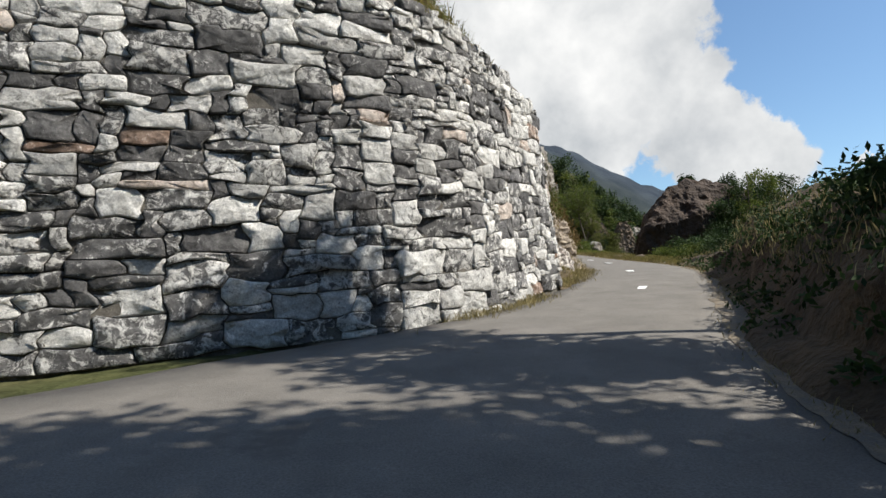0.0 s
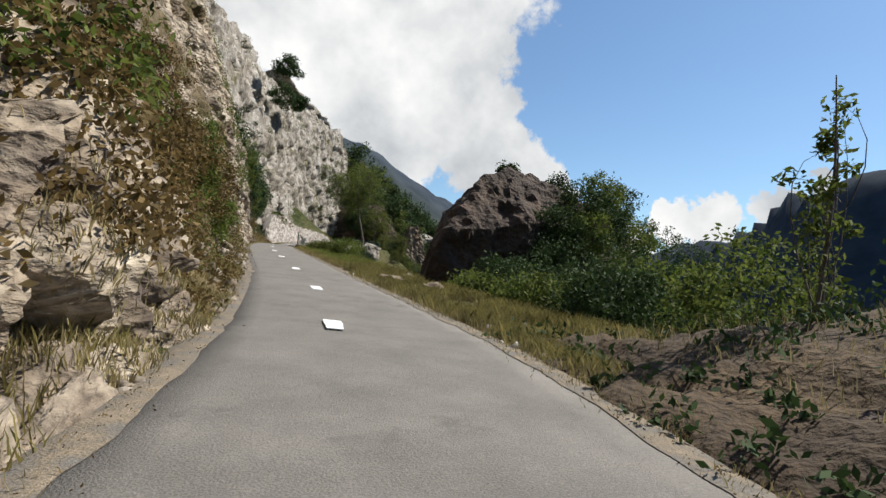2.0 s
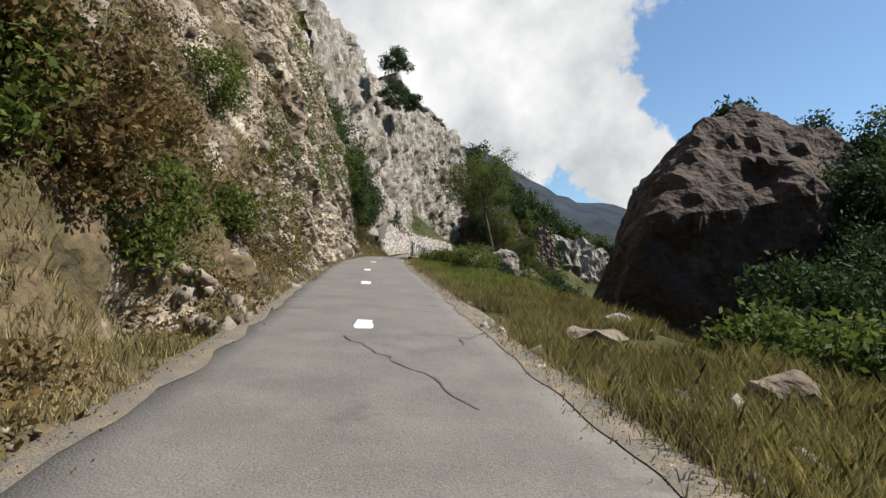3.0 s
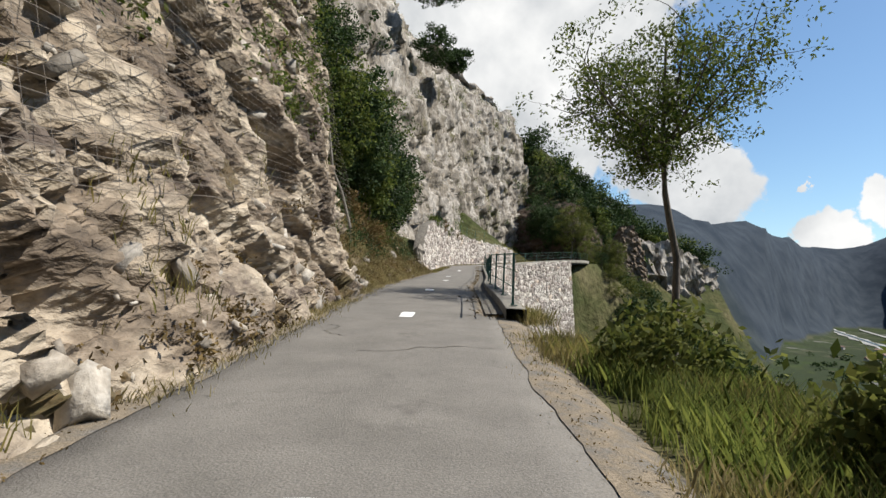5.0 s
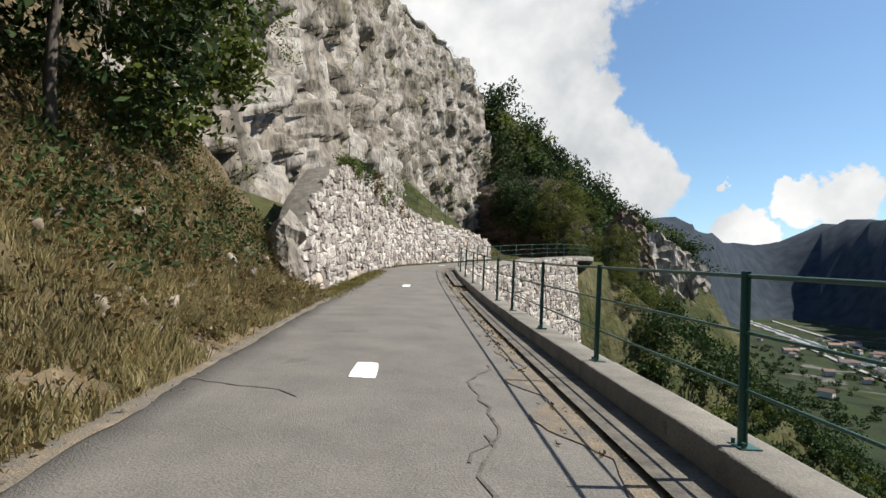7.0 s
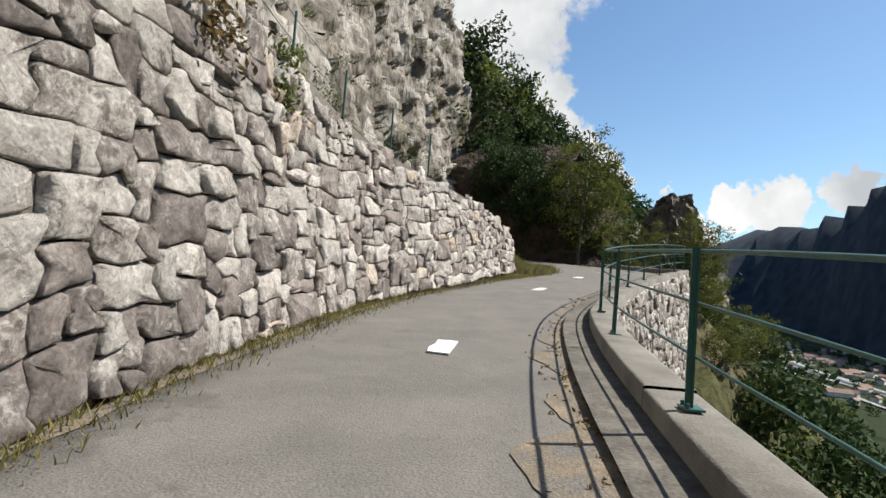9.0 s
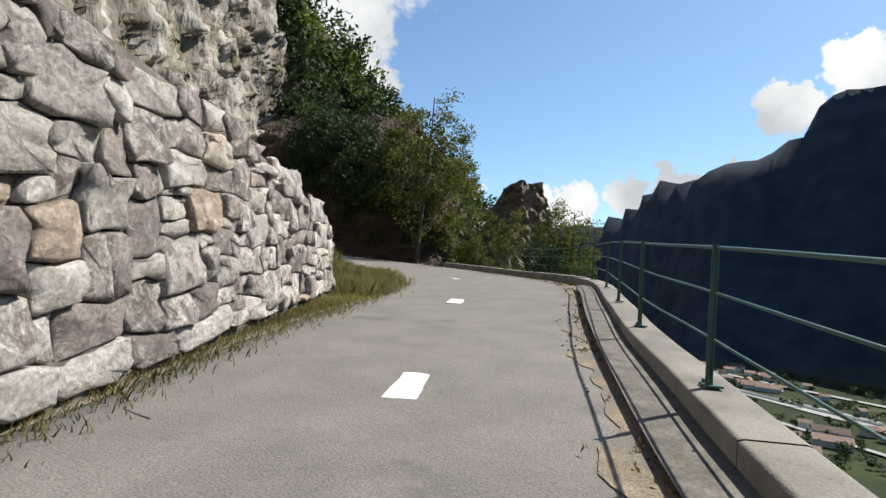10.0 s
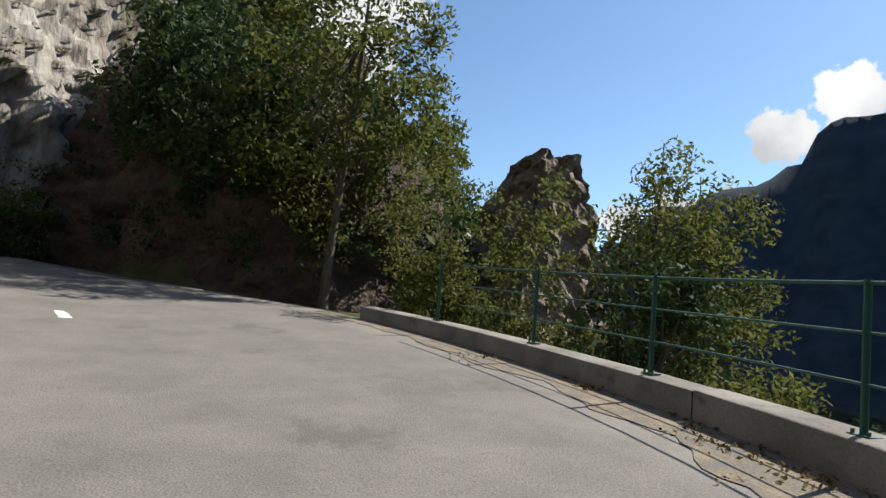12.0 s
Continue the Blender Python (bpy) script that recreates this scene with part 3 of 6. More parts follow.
def dirt(label, i0, i1, inner, outer, left, seed):
    """A thin ragged strip of grit along the road's edge."""
    rows = []
    for i in range(i0, i1 + 1):
        for k in range(4):
            f = k / 4
            if i + 1 >= len(ROAD):
                continue
            w = ROAD[i, 3] if left else ROAD[i, 4]
            s = i + f
            a = inner * (0.55 + 0.9 * abs(noise.noise(Vector((s * 0.35, seed, 0)))) + 0.12 * noise.noise(Vector((s * 1.7, seed, 4))))
            row = []
            for q in (a, a * 0.45, outer * 0.4, outer):
                off = (w + q) * (-1 if left else 1)
                p = beside(i, off) * (1 - f) + beside(i + 1, off) * f
                c = min(abs(off) / w, 1.0)
                row.append((p[0], p[1], p[2] + 0.035 * (1 - c * c) + (0.008 if q == a else 0.012 if q < 0.05 else 0.0 if q < 0.2 else -0.1)))
            rows.append(row)
    rows = np.array(rows)
    return tagged(new("dirt_strip", mesh_of("dirt_strip", rows.reshape(-1, 3), sheet(len(rows), 4), DIRT, True)), label, "dirt", kind="structure")


END = int(np.argmin((ROAD[:, 0] - 33.3) ** 2 + (ROAD[:, 1] - 136.2) ** 2))
dirt("brown grit and dirt along the foot of the parapet", station(64), END, -0.8, 0.02, False, 1)
dirt("dry grit along the edge of the verge", station(1), station(63.5), -0.2, 0.45, False, 2)
dirt("dry grit along the foot of the slope", station(16), station(95), -0.2, 0.3, True, 3)
dirt("dry grit along the foot of the long wall", station(95.5), station(124), -0.22, 0.2, True, 4)

# centre marks, short and uneven
MARKS = [(4.8, 13.3), (6.65, 19.3), (7.98, 25.95), (8.57, 31.1), (8.85, 37.2), (9.0, 43.6), (9.16, 49.2), (9.6, 56.2), (10.26, 63.7), (11.1, 70.6), (12.35, 78.6), (13.2, 86.0), (14.4, 92.0), (15.2, 97.6),
         (16.55, 103.7), (18.7, 109.4), (23.3, 116.3), (27.05, 120.8), (32.4, 128.1), (32.7, 135.9)]
for mx, my in MARKS:
    i = int(np.argmin((ROAD[:, 0] - mx) ** 2 + (ROAD[:, 1] - my) ** 2))
    bm = bmesh.new()
    ring = []
    for a, b in ((-0.36, -0.11), (-0.12, -0.12), (0.12, -0.12), (0.36, -0.11), (0.37, 0.02), (0.35, 0.12), (0.1, 0.12), (-0.12, 0.12), (-0.36, 0.11)):
        a, b = a + random.uniform(-0.03, 0.03), b + random.uniform(-0.018, 0.018)
        ring.append(bm.verts.new((RIGHT[i][0] * b + WAY[i][0] * a, RIGHT[i][1] * b + WAY[i][1] * a, 0.004 + a * (ROAD[min(i + 1, len(ROAD) - 1), 2] - ROAD[i, 2]) / 0.5)))
    top = bm.faces.new(ring)
    low = bmesh.ops.extrude_face_region(bm, geom=[top])
    bmesh.ops.translate(bm, verts=[v for v in low["geom"] if isinstance(v, bmesh.types.BMVert)], vec=(0, 0, -0.012))
    bmesh.ops.recalc_face_normals(bm, faces=bm.faces)
    me = bpy.data.meshes.new("road_mark")
    bm.to_mesh(me)
    bm.free()
    me.materials.append(PAINT)
    mark = tagged(new("road_mark", me), "short worn white paint dash on grey asphalt", "road marking", "centre marks of the road", "structure")
    mark.location = (mx, my, ROAD[i, 2] + 0.041 + float(tilted(ROAD[i, 1], (mx - ROAD[i, 0]) * RIGHT[i][0] + (my - ROAD[i, 1]) * RIGHT[i][1])))


# ---- rock slopes and cliffs ----
def relief(verts, normals, big, small, seed, blocky=0.0, cell=1.0, bed=(1, 0.62, 1.25)):
    """Pushes points along their normals as broken rock stands out."""
    p = verts * [1, 1, 0.55] + seed * 11.7
    c, sn = math.cos(radians(32)), math.sin(radians(32))
    dip = verts @ np.array([[1, 0, 0], [0, c, -sn], [0, sn, c]]).T
    q = dip * np.asarray(bed) + seed * 3.1 + 0.35 * np.stack([fbm(p + 5, 0.5, 2), fbm(p + 9, 0.5, 2), fbm(p + 13, 0.5, 2)], 1)
    out = big * fbm(p, 0.16, 4, True) * 0.45 + small * fbm(p, 1.1, 3, True) * 0.5
    if blocky:
        out = out + blocky * (0.5 * block(q, 0.5 * cell) + 0.42 * block(q, 1.15 * cell) + 0.24 * block(q, 2.5 * cell))
    return verts + normals * (out - np.mean(out))[:, None]


def loft(name, label, line, profiles, across, mat, big, small, seed, blocky=0.0, side=-1, fade=2, rocky=None, cell=1.0, bed=(1, 0.62, 1.25)):
    """A rock surface swept along a line. line: rows (x, y, z) with the way to the outside given by side (-1: left of the line);
    profiles: at each fraction of the line, points (out, up)."""
    line = np.asarray(line, float)
    way = np.gradient(line[:, :2], axis=0)
    way /= np.linalg.norm(way, axis=1)[:, None]
    outw = side * np.stack([way[:, 1], -way[:, 0]], 1)
    keys = np.array([k for k, _ in profiles], float)
    shapes = np.array([p for _, p in profiles], float)
    fr = np.linspace(0, 1, len(line))
    seg = np.linspace(0, shapes.shape[1] - 1, across)
    rows = []
    for i, f in enumerate(fr):
        shape = np.stack([[np.interp(f, keys, shapes[:, j, c]) for j in range(shapes.shape[1])] for c in (0, 1)], 1)
        o, u = (np.interp(seg, range(len(shape)), shape[:, c]) for c in (0, 1))
        rows.append(np.stack([line[i, 0] + outw[i, 0] * o, line[i, 1] + outw[i, 1] * o, line[i, 2] + u], 1))
    grid = np.array(rows)
    du, dv = np.gradient(grid, axis=0), np.gradient(grid, axis=1)
    nor = np.cross(du, dv).reshape(-1, 3)
    nor /= np.linalg.norm(nor, axis=1)[:, None] + 1e-9
    centre = grid[len(grid) // 2, 0] - np.r_[outw[len(grid) // 2] * 3, -3]
    if (nor[len(nor) // 2] @ (centre - grid[len(grid) // 2, across // 2])) < 0:
        nor = -nor
    ramp = np.clip(np.arange(across) / max(fade, 1e-6), 0, 1)[None, :, None]
    pushed = relief(grid.reshape(-1, 3), nor, big, small, seed, blocky, cell, bed).reshape(grid.shape)
    grid = grid + (pushed - grid) * ramp
    if rocky is not None:
        bare = relief(grid.reshape(-1, 3), nor, 0.25, 0.2, seed + 2, 0.55).reshape(grid.shape)
        stone = np.clip(rocky[:, None] * 1.6 - 0.3 + 0.9 * fbm(grid.reshape(-1, 3), 0.22, 3).reshape(grid.shape[:2]), 0, 1)
        grid = grid + (bare - grid) * (stone[..., None] * ramp)
    ob = tagged(new(name, mesh_of(name, grid.reshape(-1, 3), sheet(*grid.shape[:2]), mat, False)), label, "rock", kind="structure")
    if rocky is not None:
        ob.data.materials.append(CUT_ROCK)
        ob.data.polygons.foreach_set("material_index", (stone[:-1, :-1] > 0.45).astype(np.int32).ravel())
    return ob, grid


def along(y0, y1, step=1, off=0.0, left=True):
    a, b = station(y0), station(y1)
    return np.array([beside(i, -(ROAD[i, 3] + off) if left else ROAD[i, 4] + off, 0.0) for i in range(a, b + 1, step)])


def dense(line, step):
    return glide(line, step)


# left-hand slope from the first wall to the long wall
SLOPES = [(14, [(-0.1, -0.1), (1.1, 0.1), (1.6, 0.9), (2.2, 2.0), (3.8, 6), (6, 11), (12, 22), (22, 34)]),
          (19, [(-0.1, -0.1), (1.1, 0.1), (1.5, 0.9), (2.1, 2.2), (3.6, 6), (6, 11), (12, 22), (22, 34)]),
          (21.5, [(-0.1, -0.1), (0.7, 0.2), (0.95, 2.0), (1.4, 4.0), (3.0, 6.6), (6, 11), (12, 21), (22, 34)]),
          (25.5, [(-0.1, -0.1), (0.8, 0.2), (1.1, 2.0), (1.7, 3.9), (3.3, 6.4), (6.5, 11), (12, 21), (22, 34)]),
          (28, [(-0.1, -0.1), (0.7, 0.25), (1.5, 1.7), (2.5, 3.4), (4.2, 6.2), (7, 11), (12, 21), (22, 34)]),
          (40, [(-0.1, -0.1), (0.7, 0.25), (1.4, 1.7), (2.3, 3.4), (3.9, 6.2), (6.5, 11), (11, 21), (22, 34)]),
          (48, [(-0.1, -0.1), (0.7, 0.35), (1.1, 2.2), (1.5, 4.2), (2.2, 7), (3.6, 12), (8, 22), (18, 36)]),
          (69.8, [(-0.1, -0.1), (0.9, 0.5), (1.3, 2.4), (1.7, 4.6), (2.4, 7.6), (4.0, 12), (8, 22), (18, 36)]),
          (72.6, [(-0.1, -0.1), (0.9, 0.5), (1.7, 1.6), (2.8, 3.2), (4.8, 6), (8.0, 11), (13, 22), (22, 36)]),
          (88, [(-0.1, -0.1), (0.9, 0.5), (1.8, 1.5), (3.0, 2.9), (5.2, 5.4), (8.4, 10), (13, 22), (22, 36)]),
          (96, [(-0.1, -0.2), (0.9, 0.2), (1.8, 1.5), (3.0, 2.9), (5.2, 5.4), (8.4, 10), (13, 22), (22, 36)])]


def stretch_of(y0, y1):
    ys = ROAD[station(y0):station(y1) + 1, 1]
    out = []
    for f in np.linspace(0, 1, 16):
        y = ys[0] + f * (ys[-1] - ys[0])
        shape = [(np.interp(y, [k for k, _ in SLOPES], [p[j][0] for _, p in SLOPES]), np.interp(y, [k for k, _ in SLOPES], [p[j][1] for _, p in SLOPES])) for j in range(8)]
        out.append((f, shape))
    return out


def fine_line(y0, y1, step):
    pts = along(y0, y1)
    run = np.r_[0, np.cumsum(np.linalg.norm(np.diff(pts, axis=0), axis=1))]
    at = np.arange(0, run[-1], step)
    return np.stack([np.interp(at, run, c) for c in pts.T], 1)


GRIDS = {}
line = fine_line(14.2, 95.5, 0.19)
ys = line[:, 1]
rocky = np.maximum(np.interp(ys, [20, 21.5, 25, 27], [0, 1, 1, 0]), np.interp(ys, [31, 36, 44, 49, 69.8, 72.6], [0, 0.3, 0.42, 1, 1, 0]))
GRIDS["slope"] = loft("hillside", "steep rocky hillside with dry grass beside the road", line, stretch_of(14.2, 95.5), 124, SLOPE, 0.45, 0.22, 3, 0.18, fade=8, rocky=rocky)[1]

# the rock cutting, broken along steep beds
CUT_Y = (45.8, 71.2)
cut_line = fine_line(*CUT_Y, 0.085)
cut_shape = []
for f in np.linspace(0, 1, 24):
    y = cut_line[int(f * (len(cut_line) - 1)), 1]
    inset = float(np.interp(f, [0, 0.09, 0.93, 1], [0.7, -0.3, -0.35, 0.5]))
    pts = [(np.interp(y, [k for k, _ in SLOPES], [p[j][0] for _, p in SLOPES]), np.interp(y, [k for k, _ in SLOPES], [p[j][1] for _, p in SLOPES])) for j in range(7)]
    cut_shape.append((f, [(o + (inset if j else max(inset, 0) + 0.25), u) for j, (o, u) in enumerate(pts)]))
GRIDS["cutting"] = loft("rock_cutting", "steep fractured limestone cutting beside the road", cut_line, cut_shape, 190, CUT_ROCK, 0.55, 0.2, 14, 0.44, fade=6, cell=1.25, bed=(0.9, 0.5, 1.5))[1]
CUTTING = bpy.data.objects["rock_cutting"].data
CUTTING.materials.append(SLOPE)
CG = GRIDS["cutting"]
soil = 0.75 * fbm(CG.reshape(-1, 3)[::1], 0.45, 3).reshape(CG.shape[:2]) + np.interp(np.arange(190), [0, 14, 34, 100, 189], [0.3, 0.15, -0.25, -0.12, 0.25])[None]
CUTTING.polygons.foreach_set("material_index", (soil[:-1, :-1] > 0.2).astype(np.int32).ravel())

# pale outcrop above the low wall
out_shape = []
for f, inset in ((0, 1.3), (0.12, 0.3), (0.3, 0.0), (0.8, 0.0), (1, 1.6)):
    out_shape.append((f, [(0.6 + inset, -0.1), (0.65 + inset, 0.5), (0.85 + inset, 1.4), (1.1 + inset, 2.3), (1.6 + inset, 3.0), (3.2 + inset, 3.5)]))
GRIDS["outcrop"] = loft("rock_outcrop", "pale upright limestone outcrop beside the road", fine_line(20.3, 27.6, 0.08), out_shape, 80, CUT_ROCK, 0.6, 0.4, 23, 0.42, fade=3, cell=1.3, bed=(1, 1.2, 0.6))[1]

# the high cliff behind the long wall
CLIFF = dense([(5.2, 86, 8), (7.2, 92, 8.3), (9.0, 97, 8.5), (10.8, 104, 9.6), (14.2, 117, 10.5), (18.4, 130, 11.5), (22, 140, 13), (27.5, 149.5, 15), (33.6, 157, 17), (36.6, 163, 18), (35, 172, 18), (28, 180, 18)], 0.36)
tall = [(-2.3, -8), (-0.6, 1.5), (0, 4), (0.9, 9), (1.7, 15), (3.0, 22), (5.5, 28), (11, 33), (22, 40)]
high = [(-2.3, -8), (-0.6, 1.5), (0, 4), (0.7, 9), (1.5, 14), (2.2, 18), (4.0, 22), (9, 27), (22, 36)]
GRIDS["cliff"] = loft("cliff", "high pale limestone cliff above the road", CLIFF, [(0, tall), (0.45, tall), (0.75, high), (1, high)], 150, ROCK, 1.2, 0.3, 5, 1.3, cell=0.62, bed=(1, 1.1, 0.5))[1]

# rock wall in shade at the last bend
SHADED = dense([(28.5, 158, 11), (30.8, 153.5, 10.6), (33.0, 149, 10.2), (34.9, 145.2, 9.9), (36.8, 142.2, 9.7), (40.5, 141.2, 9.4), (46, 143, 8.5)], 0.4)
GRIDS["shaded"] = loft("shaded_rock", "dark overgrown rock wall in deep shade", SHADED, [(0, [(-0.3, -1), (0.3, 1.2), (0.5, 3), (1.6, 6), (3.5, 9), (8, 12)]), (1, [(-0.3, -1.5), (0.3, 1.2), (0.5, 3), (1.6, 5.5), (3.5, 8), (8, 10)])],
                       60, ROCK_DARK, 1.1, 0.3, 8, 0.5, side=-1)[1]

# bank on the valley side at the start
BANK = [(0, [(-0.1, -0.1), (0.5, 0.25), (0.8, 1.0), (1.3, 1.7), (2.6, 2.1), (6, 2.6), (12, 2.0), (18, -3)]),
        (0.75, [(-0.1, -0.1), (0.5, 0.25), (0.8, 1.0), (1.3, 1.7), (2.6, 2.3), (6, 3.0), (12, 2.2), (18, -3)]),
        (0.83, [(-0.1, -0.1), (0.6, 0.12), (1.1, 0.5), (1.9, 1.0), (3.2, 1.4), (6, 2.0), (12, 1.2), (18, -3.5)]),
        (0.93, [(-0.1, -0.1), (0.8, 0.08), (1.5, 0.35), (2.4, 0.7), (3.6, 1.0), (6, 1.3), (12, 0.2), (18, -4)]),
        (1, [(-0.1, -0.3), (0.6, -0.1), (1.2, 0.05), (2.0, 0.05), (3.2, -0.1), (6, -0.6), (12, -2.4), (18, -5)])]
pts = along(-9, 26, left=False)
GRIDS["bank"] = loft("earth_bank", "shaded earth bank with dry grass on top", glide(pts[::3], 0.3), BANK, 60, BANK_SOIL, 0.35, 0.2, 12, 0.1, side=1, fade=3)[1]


# ---- dry stone walls ----
def rubble(length, height, cw, ch, rng):
    """Roughly squared stones of many sizes that fill a wall length x height, with no long joints: each as its outline."""
    nx, ny = max(2, int(round(length / (cw * 0.5)))), max(2, int(round(height / (ch * 0.5))))
    dx, dy = length / nx, height / ny
    spot = {}
    for i in range(nx + 1):
        for j in range(ny + 1):
            wx, wy = noise.noise(Vector((i * dx * 1.3, j * dy * 1.3, cw * 7))), noise.noise(Vector((i * dx * 0.8, j * dy * 1.3, 9 + cw * 7)))
            px, py = i * dx + (rng.uniform(-0.3, 0.3) + 0.3 * wx) * dx, j * dy + (rng.uniform(-0.32, 0.32) + 0.7 * wy) * dy
            spot[i, j] = (min(max(px, 0), length), min(max(py, 0), height))
    taken = set()
    for j in range(ny):
        for i in range(nx):
            if (i, j) in taken:
                continue
            w, h = rng.choices((1, 2, 3, 4), (18, 40, 28, 14))[0], rng.choices((1, 2, 3), (26, 52, 22))[0]
            if j < ny * 0.45 and rng.random() < 0.08:
                w, h = rng.choice((3, 4)), 3
            room = 1
            while room < w and i + room < nx and (i + room, j) not in taken:
                room += 1
            w, h = room, min(h, ny - j)
            taken.update((i + a, j + b) for a in range(w) for b in range(h))
            yield ([spot[i + a, j] for a in range(w)] + [spot[i + w, j + b] for b in range(h)]
                   + [spot[i + w - a, j + h] for a in range(w)] + [spot[i, j + h - b] for b in range(h)])


def tidy(poly, least):
    out = []
    for p in poly:
        if not out or math.hypot(p[0] - out[-1][0], p[1] - out[-1][1]) > least:
            out.append(p)
    if len(out) > 3 and math.hypot(out[0][0] - out[-1][0], out[0][1] - out[-1][1]) < least:
        out.pop()
    return out


def stone_wall(name, label, foot, heights, cw, ch, mat, seed, near, side=1, lean=0.12, proud=0.085, gap=0.009, parts=300):
    """A dry stone wall over a foot line (rows x, y, z). heights: (fraction, height). near: fraction round which the stones are single parts."""
    rng = random.Random(seed)
    foot = glide(foot, 0.25)
    run = np.r_[0, np.cumsum(np.hypot(*np.diff(foot[:, :2], axis=0).T))]
    way = np.gradient(foot[:, :2], axis=0)
    way /= np.linalg.norm(way, axis=1)[:, None]
    face = side * np.stack([way[:, 1], -way[:, 0]], 1)
    tall = np.interp(run / run[-1], [h[0] for h in heights], [h[1] for h in heights])

    def at(a, v, out):
        px = [np.interp(a, run, foot[:, c]) for c in range(3)]
        f = np.array([np.interp(a, run, face[:, c]) for c in (0, 1)])
        f /= np.linalg.norm(f)
        h = out - lean * v
        return np.array([px[0] + f[0] * h, px[1] + f[1] * h, px[2] + v])

    most = tall.max()
    lv = 9
    back = np.array([[at(a, v * t, 0.0) for v in np.linspace(-0.05, 1, lv)] + [at(a, t, -0.7)] for a, t in zip(run, tall)])
    wall = tagged(new(name, mesh_of(name, back.reshape(-1, 3), sheet(len(run), lv + 1), JOINT)), label, "stone wall", kind="structure")
    cells = []
    for poly in rubble(run[-1], most, cw, ch, rng):
        mx, my = np.mean([p[0] for p in poly]), np.mean([p[1] for p in poly])
        limit = np.interp(mx, run, tall)
        if my > limit - 0.05:
            continue
        cells.append((abs(mx / run[-1] - near), poly, mx, my))
    cells.sort(key=lambda c: c[0])
    spare_v, spare_f, base = [], [], 0
    for n, (_, poly, mx, my) in enumerate(cells):
        poly = tidy(poly, 0.04)
        if len(poly) < 3:
            continue
        k, deep = len(poly), proud * rng.uniform(0.45, 1.25)
        cut = []
        for x, y in poly:
            d = math.hypot(x - mx, y - my) + 1e-6
            s = max(0.5, 1 - gap * rng.uniform(0.6, 1.8) / d)
            cut.append((mx + (x - mx) * s, my + (y - my) * s))
        # corners are worn: two points for each sharp one
        ring = []
        for i in range(k):
            a, b, c = cut[i - 1], cut[i], cut[(i + 1) % k]
            u, w = (b[0] - a[0], b[1] - a[1]), (c[0] - b[0], c[1] - b[1])
            if abs(math.atan2(u[0] * w[1] - u[1] * w[0], u[0] * w[0] + u[1] * w[1])) > 0.8:
                q = rng.uniform(0.05, 0.2)
                ring += [(b[0] - u[0] * q, b[1] - u[1] * q), (b[0] + w[0] * q, b[1] + w[1] * q)]
            else:
                ring.append(b)
        k = len(ring)
        tx, ty = rng.uniform(-0.12, 0.12), rng.uniform(-0.16, 0.16)
        vs = [at(x, y, -0.02) for x, y in ring]
        vs += [at(x, y, deep * 0.86 + tx * (x - mx) + ty * (y - my) + rng.uniform(-0.03, 0.012)) for x, y in ring]
        vs += [at(mx + (x - mx) * 0.86, my + (y - my) * 0.86, deep + tx * (x - mx) + ty * (y - my) + rng.uniform(-0.03, 0.022)) for x, y in ring]
        ax, ay = rng.uniform(-0.12, 0.12) * cw, rng.uniform(-0.25, 0.25) * ch
        vs.append(at(mx + ax, my + ay, deep + tx * ax + ty * ay + rng.uniform(-0.03, 0.045)))
        fs = []
        for r in (0, 1):
            for i in range(k):
                j = (i + 1) % k
                fs += [(r * k + i, r * k + j, (r + 1) * k + j), (r * k + i, (r + 1) * k + j, (r + 1) * k + i)]
        fs += [(2 * k + i, 2 * k + (i + 1) % k, 3 * k) for i in range(k)]
        if side < 0:
            fs = [f[::-1] for f in fs]
        vs = np.array(vs)
        if n < parts:
            mid = vs.mean(0)
            ob = under("stone", mesh_of("stone", vs - mid, fs, mat), wall)
            ob.location = mid
        else:
            spare_v.append(vs)
            spare_f.append(np.array(fs) + base)
            base += len(vs)
    if spare_v:
        rest = under("stonework", mesh_of("stonework", np.concatenate(spare_v), np.concatenate(spare_f), STONE_JOIN_DARK if mat is STONE_DARK else STONE_JOIN), wall, "rest of the irregular wall stones")
        tagged(rest, kind="stuff")
    return wall


# ---- parapet and railing ----
A, B = station(63.7), int(np.argmin((ROAD[:, 0] - 33.3) ** 2 + (ROAD[:, 1] - 135.2) ** 2)) + 1
PAR_W = 0.36


def par_h(i):
    """The parapet's height over the road."""
    return float(np.interp(ROAD[i, 1], [119, 127], [0.23, 0.26]))


parapet = thing("parapet", "low weathered concrete parapet along the drop", "parapet", kind="structure")
SEG = 9
for a in range(A, B, SEG):
    idx = range(a, min(a + SEG, B) + 1)
    prof = [(0, -0.25), (0.0, 0.97), (0.03, 1.0), (PAR_W - 0.03, 1.0), (PAR_W, 0.97), (PAR_W, -0.12)]
    lift = random.uniform(-0.012, 0.012)
    rows = np.array([[beside(i, ROAD[i, 4] + o + 0.008 * noise.noise(Vector((i * 0.7, u * 9, 0))), (par_h(i) * u + lift if u > 0.1 else u) + 0.01 * noise.noise(Vector((i * 0.6, o * 20, 3)))) for o, u in prof] for i in idx])
    rows[0] += (rows[1] - rows[0]) * 0.012
    rows[-1] += (rows[-2] - rows[-1]) * 0.012
    f = sheet(len(rows), len(prof))
    me = mesh_of("kerb_block", rows.reshape(-1, 3), f, CONCRETE)
    bm = bmesh.new()
    bm.from_mesh(me)
    bmesh.ops.holes_fill(bm, edges=[e for e in bm.edges if e.is_boundary], sides=8)
    bmesh.ops.recalc_face_normals(bm, faces=bm.faces)
    bm.to_mesh(me)
    bm.free()
    under("kerb_block", me, parapet)


